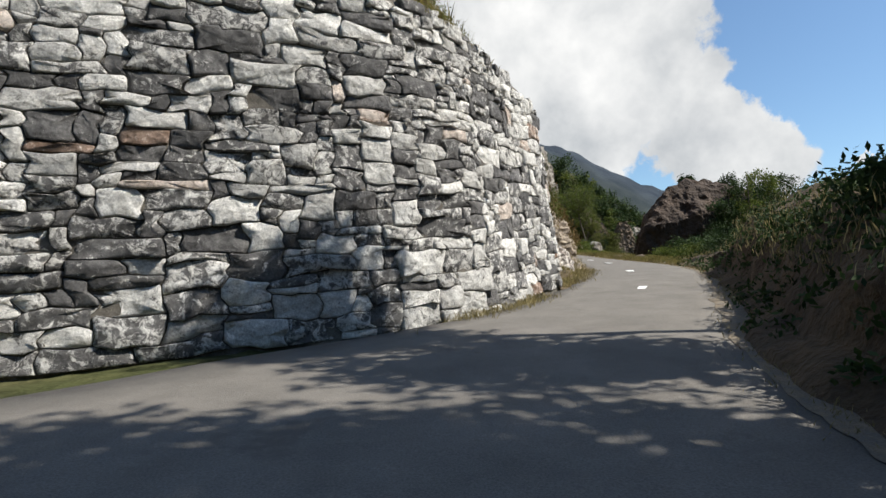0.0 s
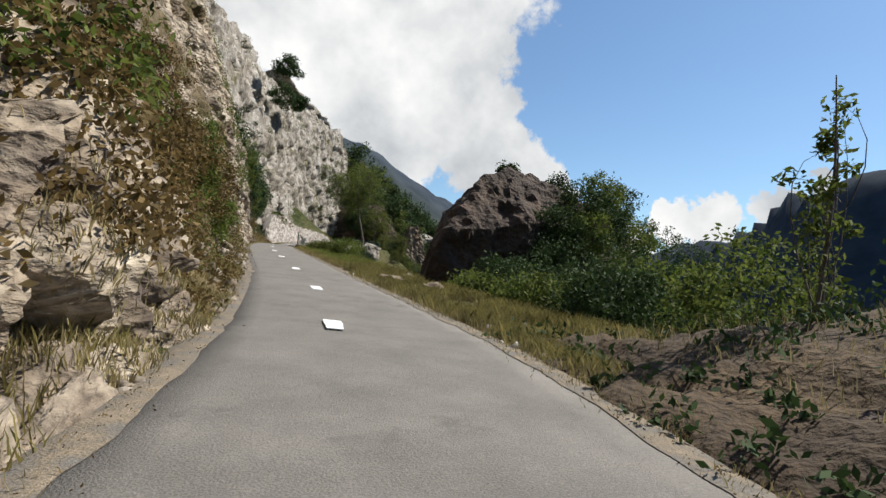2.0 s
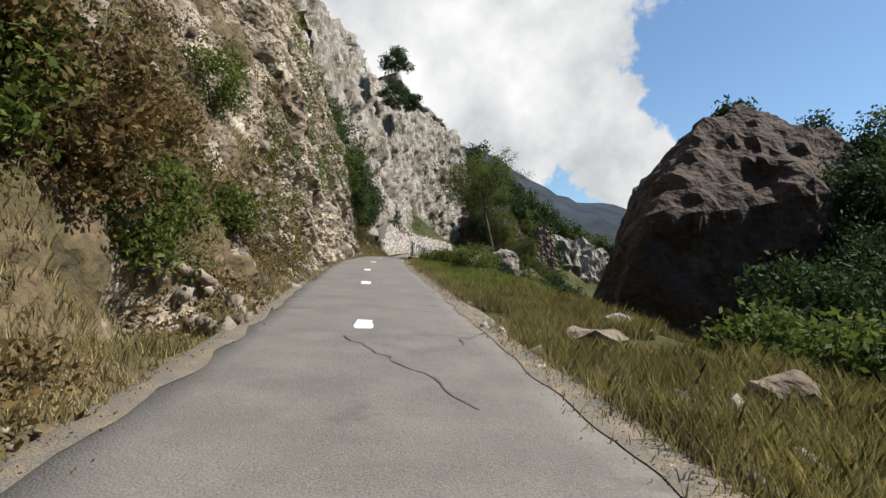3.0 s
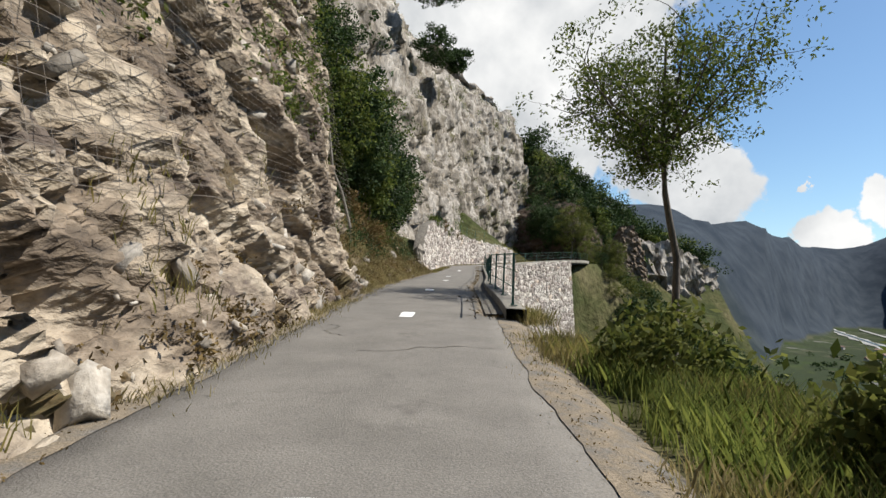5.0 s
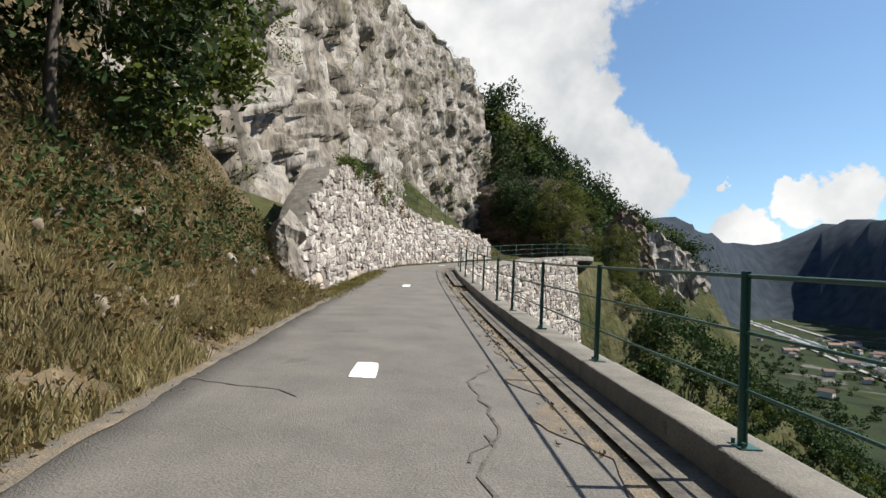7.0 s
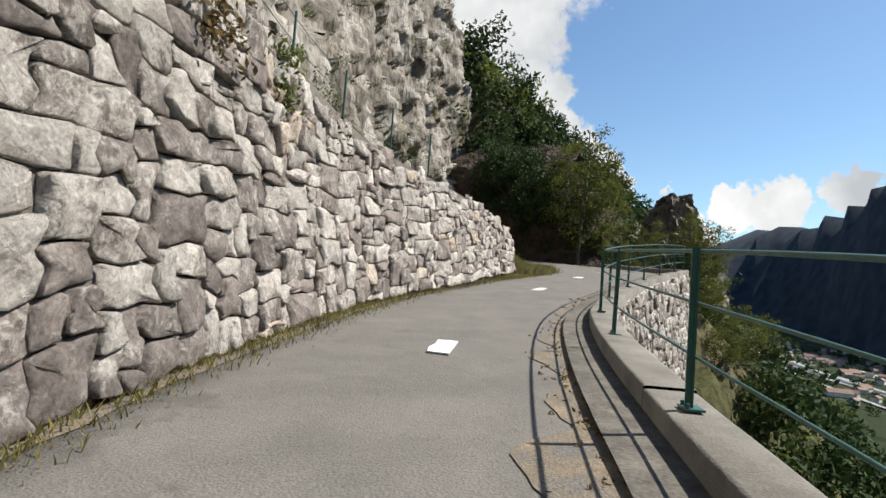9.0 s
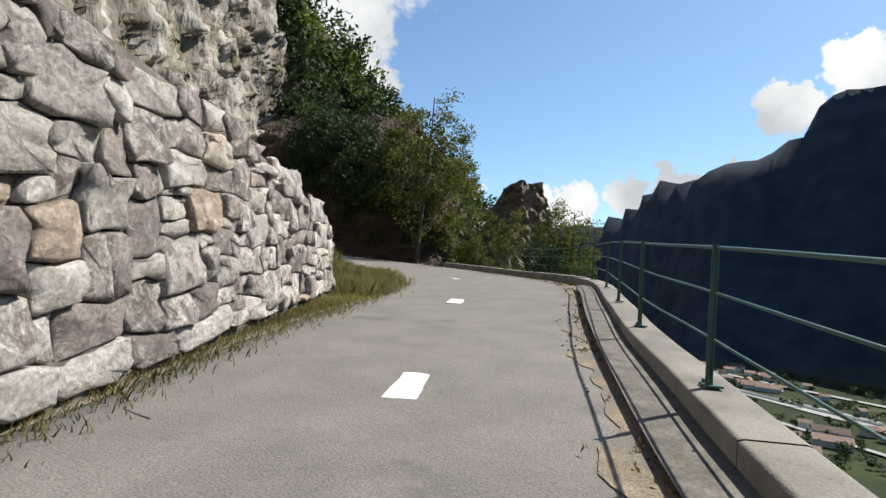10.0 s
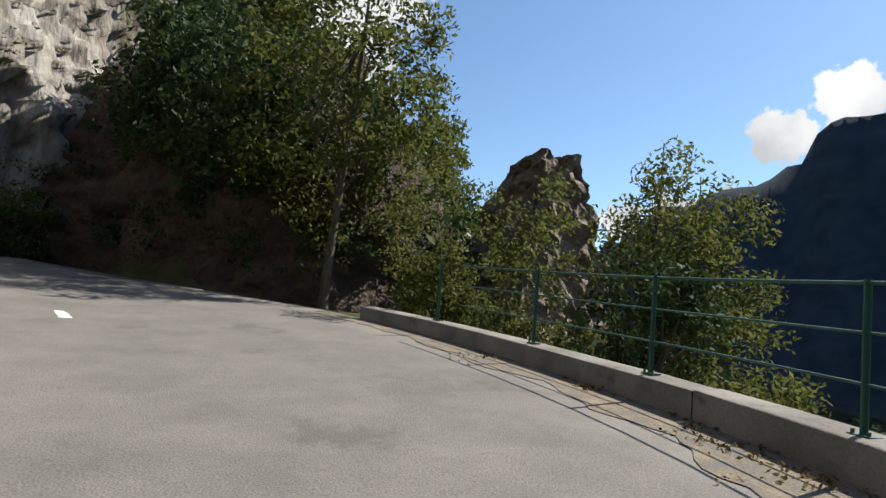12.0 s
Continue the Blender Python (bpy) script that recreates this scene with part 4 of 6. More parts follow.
def tube(points, radius, sides=8):
    """A round bar through points."""
    points = np.asarray(points, float)
    radius = np.broadcast_to(radius, len(points))
    way = np.gradient(points, axis=0)
    way /= np.linalg.norm(way, axis=1)[:, None] + 1e-9
    ref = np.where(np.abs(way[:, 2:3]) > 0.9, [[1.0, 0, 0]], [[0, 0, 1.0]])
    u = np.cross(way, ref)
    u /= np.linalg.norm(u, axis=1)[:, None] + 1e-9
    w = np.cross(way, u)
    ang = np.linspace(0, 2 * np.pi, sides, endpoint=False)
    v = points[:, None] + radius[:, None, None] * (np.cos(ang)[None, :, None] * u[:, None] + np.sin(ang)[None, :, None] * w[:, None])
    n = len(points)
    i, j = np.meshgrid(np.arange(n - 1), np.arange(sides), indexing="ij")
    f = np.stack([i * sides + j, i * sides + (j + 1) % sides, (i + 1) * sides + (j + 1) % sides, (i + 1) * sides + j], -1).reshape(-1, 4)
    return v.reshape(-1, 3), f


railing = thing("railing", "green painted steel railing with three bars", "railing")


RAILS = (0.955, 0.64, 0.32)
for h in RAILS:
    line = np.array([beside(i, ROAD[i, 4] + 0.17, par_h(i) + h) for i in range(A, B - 4)])
    v, f = tube(line, 0.013 if h > 0.9 else 0.01, 8)
    under("rail", mesh_of("rail", v, f, STEEL, True), railing)
bm = bmesh.new()
for x, y, w, d in ((0, 0, 0.042, 0.01), (0.0, 0.018, 0.01, 0.042)):
    bmesh.ops.create_cube(bm, size=1, matrix=Matrix.Translation((x, y, 0.49)) @ Matrix.Diagonal((w, d, 0.98, 1)))
POST = bpy.data.meshes.new("post")
bm.to_mesh(POST)
bm.free()
POST.materials.append(STEEL)
bm = bmesh.new()
bmesh.ops.create_cube(bm, size=1, matrix=Matrix.Translation((0, 0, 0.008)) @ Matrix.Diagonal((0.14, 0.12, 0.014, 1)))
for sx in (-0.05, 0.05):
    bmesh.ops.create_cone(bm, cap_ends=True, segments=6, radius1=0.012, radius2=0.012, depth=0.03, matrix=Matrix.Translation((sx, 0.035, 0.028)))
PLATE = bpy.data.meshes.new("base_plate")
bm.to_mesh(PLATE)
bm.free()
PLATE.materials.append(STEEL)
run = np.r_[0, np.cumsum(np.hypot(*np.diff(ROAD[A:B, :2] + RIGHT[A:B] * 2, axis=0).T))]
POSTS_AT = [0.5, 15.4, 43.8, 46.7, 56.2, 58.6, 61.7, 65.0, 67.2, 70.6, 72.3, 74.1, 76.3]
for s in [u + (v - u) * q / max(1, round((v - u) / 2.45)) for u, v in zip(POSTS_AT, POSTS_AT[1:]) for q in range(max(1, round((v - u) / 2.45)))] + POSTS_AT[-1:]:
    i = A + int(np.argmin(np.abs(run - s)))
    post = under("post", POST, railing)
    p = beside(i, ROAD[i, 4] + 0.17, par_h(i))
    post.location = p
    post.rotation_euler = (random.uniform(-0.012, 0.012), random.uniform(-0.012, 0.012), math.atan2(WAY[i][1], WAY[i][0]) )
    under("base_plate", PLATE, post)


# ---- the walls ----
stone_wall("retaining_wall_start", "tall dry stone retaining wall of grey weathered blocks", [(-14, 2.6, 0.1), (-9, 5.2, 0.3), (-4.5, 7.4, 0.5), (-1.2, 9.0, 0.7), (0.6, 10.6, 0.85), (2.2, 13.4, 1.2), (3.3, 15.6, 1.4), (3.0, 17.5, 1.6)],
           [(0, 6.6), (0.5, 6.6), (0.75, 6.0), (0.95, 5.0), (1, 4.4)], 0.56, 0.27, STONE_DARK, 3, 0.72)
stone_wall("low_wall", "low tumbled dry stone wall", [(2.8, 15.2, 1.3), (3.45, 16.9, 1.45), (4.25, 18.5, 1.6), (4.9, 20.2, 1.75)], [(0, 1.4), (0.6, 1.2), (1, 0.5)], 0.27, 0.17, STONE_PALE, 5, 0.5)
stone_wall("retaining_wall_long", "long dry stone retaining wall of pale blocks", [(12.1, 94.0, 6.45), (13.1, 98.0, 6.75), (14.15, 102.3, 7.2), (15.5, 106.3, 7.6), (18.2, 112.9, 8.0), (21.6, 117.3, 8.45), (23.3, 119.6, 8.7), (25.4, 122.6, 8.9)],
           [(0, 1.2), (0.05, 2.6), (0.12, 3.7), (0.26, 4.3), (0.42, 4.0), (0.55, 3.4), (0.67, 2.8), (0.8, 2.3), (0.97, 1.5), (1, 1.2)], 0.43, 0.28, STONE_PALE, 7, 0.5)
out_line = [beside(i, ROAD[i, 4] + PAR_W + 0.78, -9.4) for i in range(station(98), station(125), 6)]
stone_wall("retaining_wall_valley", "stone retaining wall below the parapet", out_line, [(0, 9.48), (1, 9.48)], 0.45, 0.33, STONE_PALE, 9, 0.72, side=1, lean=0.085)
for s, e in ((63.9, 98.2),):
    out_line = [beside(i, ROAD[i, 4] + PAR_W + 0.5, -5.0) for i in range(station(s), station(e), 6)]
    stone_wall("retaining_wall_drop", "stone retaining wall below the straight parapet", out_line, [(0, 5.06), (1, 5.06)], 0.7, 0.5, STONE_PALE, 10, 0.3, side=1, lean=0.1, parts=0)


# wire fence along the top of the long wall
fence = thing("wire_fence", "low wire fence with thin green posts on the wall", "fence")
tops = glide([(13.3, 102.6, 11.35), (14.9, 106.6, 11.4), (17.4, 112.9, 11.0), (20.6, 117.2, 10.9)], 0.5)
for h in (0.35, 0.7, 1.05):
    v, f = tube(tops + [0, 0, h], 0.006, 5)
    under("wire", mesh_of("wire", v, f, STEEL, True), fence)
for p in tops[::4]:
    v, f = tube([p - [0, 0, 0.3], p + [0, 0, 0.6], p + [0, 0, 1.15]], 0.022, 6)
    under("post", mesh_of("post", v, f, STEEL, True), fence)

# ---- the valley ----
GRAVEL = material("pale gravel", [(0.2, 0.2, 0.19), (0.34, 0.34, 0.33)], 0.05, 1.0, 0.2, 1.0, fine=0.2)
WATER = material("river water", [(0.1, 0.13, 0.13), (0.16, 0.19, 0.19)], 0.02, 0.25, 0.1, 0.5, fine=0.1)
PLASTER = material("house plaster", [(0.5, 0.48, 0.44), (0.72, 0.7, 0.66)], 0.3, 0.9, 0.1, 2.0, fine=0.1, per="object", spread=0.3)
TILE = material("roof tiles", [(0.16, 0.1, 0.075), (0.24, 0.16, 0.12)], 0.4, 0.9, 0.2, 3.0, fine=0.2, per="object", spread=0.4)


def ribbon(name, label, line, width, mat, category, lift):
    line = glide(line, 20)
    way = np.gradient(line[:, :2], axis=0)
    way /= np.linalg.norm(way, axis=1)[:, None]
    side = np.stack([way[:, 1], -way[:, 0], 0 * way[:, 0]], 1)
    wob = 1 + 0.25 * np.sin(np.arange(len(line)) * 0.7)[:, None] * (width > 15)
    z = np.array([0, 0, lift])
    v = np.stack([line - side * width / 2 * wob + z, line + side * width / 2 * wob + z], 1).reshape(-1, 3)
    return tagged(new(name, mesh_of(name, v, sheet(len(line), 2), mat)), label, category, kind="structure")


LOW = VALLEY
ribbon("valley_road", "pale main road along the valley floor", [(840, -250, LOW), (805, 60, LOW), (790, 330, LOW), (860, 620, LOW), (1150, 1100, LOW), (1900, 2200, LOW)], 13, GRAVEL, "road", 2.2)
ribbon("valley_lane", "pale side road across the valley floor", [(430, -100, LOW), (500, 150, LOW), (560, 340, LOW), (700, 640, LOW), (980, 1050, LOW)], 8, GRAVEL, "road", 2.0)
ribbon("gravel_bed", "pale gravel bed of the river", [(640, -250, LOW), (655, 100, LOW), (665, 330, LOW), (780, 680, LOW), (1080, 1150, LOW), (1800, 2250, LOW)], 34, GRAVEL, "riverbed", 1.6)
ribbon("river", "grey river in its gravel bed", [(644, -250, LOW), (650, 100, LOW), (668, 330, LOW), (775, 680, LOW), (1084, 1150, LOW), (1796, 2250, LOW)], 12, WATER, "river", 2.4)


def house(w, d, h):
    top = tagged(new("house"), "small plastered house with brown pitched roof", "house", "houses in the valley")
    bm = bmesh.new()
    bmesh.ops.create_cube(bm, size=1, matrix=Matrix.Translation((0, 0, h / 2)) @ Matrix.Diagonal((w, d, h, 1)))
    part("wall", bm, PLASTER, top)
    bm = bmesh.new()
    e = 0.6
    rise = w * 0.33
    pts = [bm.verts.new(p) for p in ((-w / 2 - e, -d / 2 - e, h), (w / 2 + e, -d / 2 - e, h), (0, -d / 2 - e, h + rise), (-w / 2 - e, d / 2 + e, h), (w / 2 + e, d / 2 + e, h), (0, d / 2 + e, h + rise))]
    for f in ((0, 1, 2), (5, 4, 3), (0, 2, 5, 3), (1, 4, 5, 2), (0, 3, 4, 1)):
        bm.faces.new([pts[i] for i in f])
    part("roof", bm, TILE, top)
    return top


kinds = [house(8, 10, 5), house(9, 13, 6), house(12, 26, 5)]
rng_h = random.Random(9)
n = 0
while n < 130:
    t = rng_h.random() ** 1.2
    x, y = 470 + t * 620 + rng_h.gauss(0, 75), 60 + t * 1000 + rng_h.gauss(0, 90)
    if y < 260 or abs(x - np.interp(y, [100, 330, 680, 1150], [655, 665, 780, 1080])) < 30:
        continue
    m = pose(x, y, LOW + 1.0, 0, 0, rng_h.choice((20, 28, 110, 65)) + rng_h.uniform(-8, 8))
    if n < 3:
        kinds[n].matrix_basis = m
    else:
        copy_thing(kinds[rng_h.choice((0, 0, 1, 1, 2))], m)
    n += 1
r = np.random.default_rng(77)


# ---- boulders ----
def boulder(name, label, points, grain, mat, big, small, blocky, seed, kind=""):
    """A rock: the hull of a few corners, cut finer and roughened."""
    bm = bmesh.new()
    for p in points:
        bm.verts.new(p)
    hull = bmesh.ops.convex_hull(bm, input=bm.verts)
    bmesh.ops.delete(bm, geom=[v for v in bm.verts if not v.link_faces], context="VERTS")
    for n in range(9):
        long_ones = [e for e in bm.edges if e.calc_length() > grain]
        if not long_ones:
            break
        bmesh.ops.subdivide_edges(bm, edges=long_ones, cuts=1)
        bmesh.ops.triangulate(bm, faces=[f for f in bm.faces if len(f.verts) > 3])
    bm.normal_update()
    v = np.array([x.co[:] for x in bm.verts])
    nr = np.array([x.normal[:] for x in bm.verts])
    moved = relief(v, nr, big, small, seed, blocky)
    for x, p in zip(bm.verts, moved):
        x.co = p
    me = bpy.data.meshes.new(name)
    bm.to_mesh(me)
    bm.free()
    me.materials.append(mat)
    return tagged(new(name, me), label, "boulder", kind=kind)


# Its dark material also stands for shade on the faces towards the road.
boulder("boulder", "house-sized dark boulder overgrown with shrubs", [(15.5, 44.4, 0.6), (17.0, 43.4, -0.5), (21, 42.8, -3), (28, 44.8, -5), (38, 51, -9), (38, 58, -9), (25, 57, -4), (17, 50, 0),
        (16.3, 42.9, 5.6), (17.3, 45.4, 6.9), (19.0, 44.8, 8.8), (21.0, 45.4, 10.1), (24.3, 47.0, 9.8), (29.6, 49.4, 9.2), (36.5, 53.6, 8.9), (33, 56, 7.0), (20.5, 50, 8.5), (20.4, 42.2, 6.4), (27, 44.2, 7.4)], 0.45, ROCK_DARK, 0.55, 0.25, 0.28, 21)
LOOSE = [((12.0, 36.8, 3.12), (0.5, 0.36, 0.16), ROCK_BROWN), ((12.55, 34.0, 2.9), (0.42, 0.28, 0.22), ROCK_BROWN), ((16.6, 57.6, 4.7), (0.75, 0.6, 1.15), ROCK), ((10.4, 19.2, 2.1), (0.9, 0.7, 0.55), ROCK_DARK),
         ((11.2, 21.0, 2.1), (0.6, 0.5, 0.35), ROCK_DARK), ((9.95, 17.6, 2.0), (0.5, 0.5, 0.5), ROCK_DARK),
         ((9.75, 83.6, 7.15), (0.4, 0.34, 0.3), ROCK), ((7.1, 47.5, 4.2), (0.3, 0.3, 0.22), ROCK), ((13.2, 38.5, 3.2), (0.3, 0.3, 0.2), ROCK), ((11.75, 93.7, 7.2), (0.4, 0.6, 1.3), ROCK), ((11.3, 92.8, 6.8), (0.4, 0.5, 0.6), ROCK)]
for n, (c, size, mat) in enumerate(LOOSE):
    rng = random.Random(n)
    pts = []
    for _ in range(40):
        d = Vector((rng.gauss(0, 1), rng.gauss(0, 1), rng.gauss(0, 1))).normalized()
        pts.append((c[0] + d.x * size[0], c[1] + d.y * size[1], c[2] + d.z * size[2]))
    boulder("rock", "loose pale limestone block on the verge" if mat is ROCK else "loose brown block on the verge" if mat is ROCK_BROWN else "dark rock on the bank beside the road", pts, min(max(size) * 0.4, 0.14), mat, 0.05, 0.06, 0.12 * max(size), 30 + n)

# rock spur and pinnacle beyond the last bend
boulder("rock_pinnacle", "brown flat-topped rock pinnacle on the wooded spur", [(44.6, 139.5, 2), (52, 139, 2), (53, 147, 2), (45, 148, 2), (46.0, 140.4, 11), (51.2, 140.2, 11), (51, 145, 11), (46.4, 145, 11), (46.9, 141.2, 15.2), (47.5, 141.2, 16.9),
        (49.2, 141.0, 16.8), (50.0, 141.4, 15.9), (50.6, 142.0, 14.6), (49.0, 143.6, 16.4), (47.4, 143.4, 16.2)], 0.4, ROCK_BROWN, 0.4, 0.3, 0.4, 50)
for n, (x, y, w, d, lo, hi) in enumerate([(66, 166, 5, 5, -35, 16), (73, 170, 5.5, 6, -45, 14), (80, 174, 5, 6, -55, 11.5), (59, 163, 5, 4, -25, 17.5), (48, 154, 3, 3, -10, 12)]):
    rng = random.Random(70 + n)
    pts = []
    for z, s in ((lo, 1.5), ((lo + hi) / 2, 1.15), (hi - 3, 1.0), (hi, 0.6)):
        for a in range(6):
            t = a * math.pi / 3 + rng.uniform(-0.3, 0.3)
            pts.append((x + math.cos(t) * w * s * rng.uniform(0.8, 1.15), y + math.sin(t) * d * s * rng.uniform(0.8, 1.15), z + rng.uniform(-1.5, 1.0)))
    boulder("rock_tower", "pale rock buttress dropping from the wooded spur", pts, 1.6, ROCK, 1.6, 0.5, 1.2, 60 + n)


# ---- plants ----
def leaf_quads(centres, radii, per, size, rng, droop=0.0):
    """Many small leaves round clump centres: corners and faces."""
    centres, radii = np.asarray(centres, float), np.asarray(radii, float)
    n = len(centres) * per
    d = rng.normal(size=(n, 3))
    d /= np.linalg.norm(d, axis=1)[:, None] + 1e-9
    r = rng.random(n) ** 0.45
    c = np.repeat(centres, per, 0) + d * (np.repeat(radii, per) * r)[:, None] * [1, 1, 0.8]
    u = rng.normal(size=(n, 3))
    u /= np.linalg.norm(u, axis=1)[:, None]
    w = np.cross(u, rng.normal(size=(n, 3)))
    w /= np.linalg.norm(w, axis=1)[:, None] + 1e-9
    s = size * rng.uniform(0.6, 1.3, n)[:, None]
    v = np.stack([c - u * s, c - w * s * 0.45, c + u * s, c + w * s * 0.45], 1)
    return v.reshape(-1, 3), np.arange(4 * n).reshape(-1, 4)


def crown_clumps(centre, size, count, rng):
    """Clump centres through an uneven ellipsoid, thicker at its skin."""
    d = rng.normal(size=(count, 3))
    d /= np.linalg.norm(d, axis=1)[:, None]
    r = rng.uniform(0.35, 1.0, count) ** 0.6 * rng.uniform(0.75, 1.12, count)
    return np.asarray(centre) + d * r[:, None] * np.asarray(size)


def tree(name, label, base, height, lean, crown, clumps, per, leaf, mat, seed, radius=0.14, clump=0.55, category="tree", bare=0.35):
    """A tree: tapered trunk, limbs that reach the leaf clumps, and a crown of leaves. crown: centre (from the base) and half sizes."""
    rng = np.random.default_rng(seed)
    top = tagged(new(name), label, category)
    top.location = base
    t = np.linspace(0, 1, 9)
    sway = np.stack([lean[0] * t**1.5 + 0.12 * np.sin(t * 5 + seed), lean[1] * t**1.5 + 0.12 * np.cos(t * 4 + seed), height * t], 1)
    sway[0, :2] = 0
    v, f = tube(sway, radius * (1 - 0.8 * t), 5)
    wood_v, wood_f = [v], [f]
    spots = crown_clumps(crown[0], crown[1], clumps, rng)
    pick = rng.permutation(clumps)[:min(22, clumps)]
    base_n = len(v)
    for i in pick:
        k = rng.uniform(bare, 0.85)
        a = np.array([np.interp(k, t, sway[:, c]) for c in range(3)])
        b = spots[i]
        mid = (a + b) / 2 + rng.normal(size=3) * 0.18 * np.linalg.norm(b - a) + [0, 0, 0.1]
        s = np.linspace(0, 1, 6)[:, None]
        pts = (1 - s) ** 2 * a + 2 * s * (1 - s) * mid + s**2 * b
        v, f = tube(pts, radius * 0.38 * (1 - k * 0.5) * (1 - 0.85 * s[:, 0]), 5)
        wood_v.append(v)
        wood_f.append(f + base_n)
        base_n += len(v)
    under("trunk", mesh_of("trunk", np.concatenate(wood_v), np.concatenate(wood_f), BARK, True), top)
    v, f = leaf_quads(spots, rng.uniform(0.6, 1.25, clumps) * clump, per, leaf, rng)
    under("crown", mesh_of("crown", v, f, mat), top)
    return top


def shrub(base, size, clumps, per, leaf, mat, seed, name="shrub", label="dense green shrub on the slope", clump=0.4):
    rng = np.random.default_rng(seed)
    top = tagged(new(name), label, "shrub")
    top.location = base
    spots = crown_clumps((0, 0, size[2] * 0.75), (size[0], size[1], size[2] * 0.8), clumps, rng)
    lv, lf, n = [], [], 0
    for i in range(6):
        b = spots[i]
        s = np.linspace(0, 1, 4)[:, None]
        v, f = tube(s * b + np.sin(s * 3.1) * rng.normal(size=3) * 0.1, 0.03 * (1.1 - s[:, 0]), 4)
        lv.append(v)
        lf.append(f + n)
        n += len(v)
    under("branchwork", mesh_of("branchwork", np.concatenate(lv), np.concatenate(lf), BARK), top)
    v, f = leaf_quads(spots, rng.uniform(0.6, 1.2, clumps) * clump, per, leaf, rng)
    under("foliage", mesh_of("foliage", v, f, mat), top)
    return top


def ground_at(x, y):
    return float(land([x], [y])[0])


def airy_tree(name, label, base, stem, fork, crown, limbs, seed, radius, mat):
    """A tree with a bare leaning trunk that forks into curved limbs, each with twigs that end in flat sprays of leaves.
    stem: points of the trunk from the base; crown: centre and half sizes, from the base."""
    rng = np.random.default_rng(seed)
    top = tagged(new(name), label, "tree")
    top.location = base
    stem = glide(np.asarray(stem, float), 0.4)
    size = np.linspace(radius, radius * 0.28, len(stem))
    v, f = tube(stem, size, 7)
    wood_v, wood_f, n, ends = [v], [f], len(v), []

    def branch(a, b, r0, bow):
        nonlocal n
        s = np.linspace(0, 1, 9)[:, None]
        mid = (a + b) / 2 + bow
        pts = (1 - s) ** 2 * a + 2 * s * (1 - s) * mid + s**2 * b + np.sin(s * 9 + a[0]) * 0.05
        v, f = tube(pts, r0 * (1 - 0.8 * s[:, 0]), 5)
        wood_v.append(v)
        wood_f.append(f + n)
        n += len(v)
        return pts

    first = int(len(stem) * fork)
    for q in range(limbs):
        turn = q * 2.4 + rng.uniform(-0.4, 0.4)
        d = np.array([math.cos(turn), math.sin(turn), rng.uniform(-0.9, 1.3)])
        b = crown[0] + d / np.linalg.norm(d) * np.asarray(crown[1]) * rng.uniform(0.7, 1.08)
        rise = np.clip((b[2] - crown[0][2]) / crown[1][2] * 0.5 + 0.5, 0, 1)
        a = stem[int(first + (len(stem) - 1 - first) * 0.85 * rise * rng.uniform(0.6, 1.0))]
        pts = branch(a, b, radius * 0.36, np.array([0, 0, -0.12 * np.linalg.norm(b - a)]) + rng.normal(size=3) * 0.25)
        ends.append(b)
        for _ in range(11):
            p = pts[rng.integers(3, 9)]
            e = p + rng.normal(size=3) * [0.7, 0.7, 0.42] + [0, 0, 0.2]
            twig = branch(p, e, radius * 0.11, rng.normal(size=3) * 0.15)
            ends += [e, twig[5] + rng.normal(size=3) * 0.2, e + rng.normal(size=3) * [0.4, 0.4, 0.15]]
    under("trunk", mesh_of("trunk", np.concatenate(wood_v), np.concatenate(wood_f), BARK, True), top)
    ends = np.array(ends)
    v, f = leaf_quads(ends, rng.uniform(0.28, 0.5, len(ends)), 21, 0.066, rng)
    under("crown", mesh_of("crown", v, f, mat), top)
    return top


# the slender tree by the start of the parapet
foot = ground_at(19.1, 71.2) - 0.3
airy_tree("roadside_tree", "slender leaning tree with open airy crown beside the parapet", (19.1, 71.2, foot), [(0, 0, 0), (0.25, 0.0, 5.2 - foot), (0.1, -0.1, 7.0 - foot), (-0.5, -0.5, 8.8 - foot), (-1.1, -1.5, 11.0 - foot), (-1.5, -2.4, 13.4 - foot)],
          0.55, (np.array([-1.7, -2.4, 11.2 - foot]), (2.7, 3.2, 2.5)), 26, 4, 0.135, LEAF)
# trees whose shade lies over the road at the start
for n, (x, y, z, h, mid, size, clumps) in enumerate([(8.5, 7.0, 2.8, 12.0, 10.2, (1.5, 1.0, 2.1), 80), (8.3, 5.3, 2.8, 9.6, 6.6, (1.6, 1.2, 2.2), 70), (8.0, 2.4, 2.6, 12.5, 7.6, (2.2, 1.4, 4.4), 110), (7.0, -1.2, 2.4, 12.5, 8.2, (2.6, 2.2, 4.0), 110)]):
    tree("bank_tree", "tall leafy tree on the bank shading the road", (x, y, z), h, (-0.2, 0.1), ((-0.2, 0.1, mid), size), clumps, 60, 0.14, LEAF_DARK, 20 + n, 0.14, 0.75, bare=0.4)
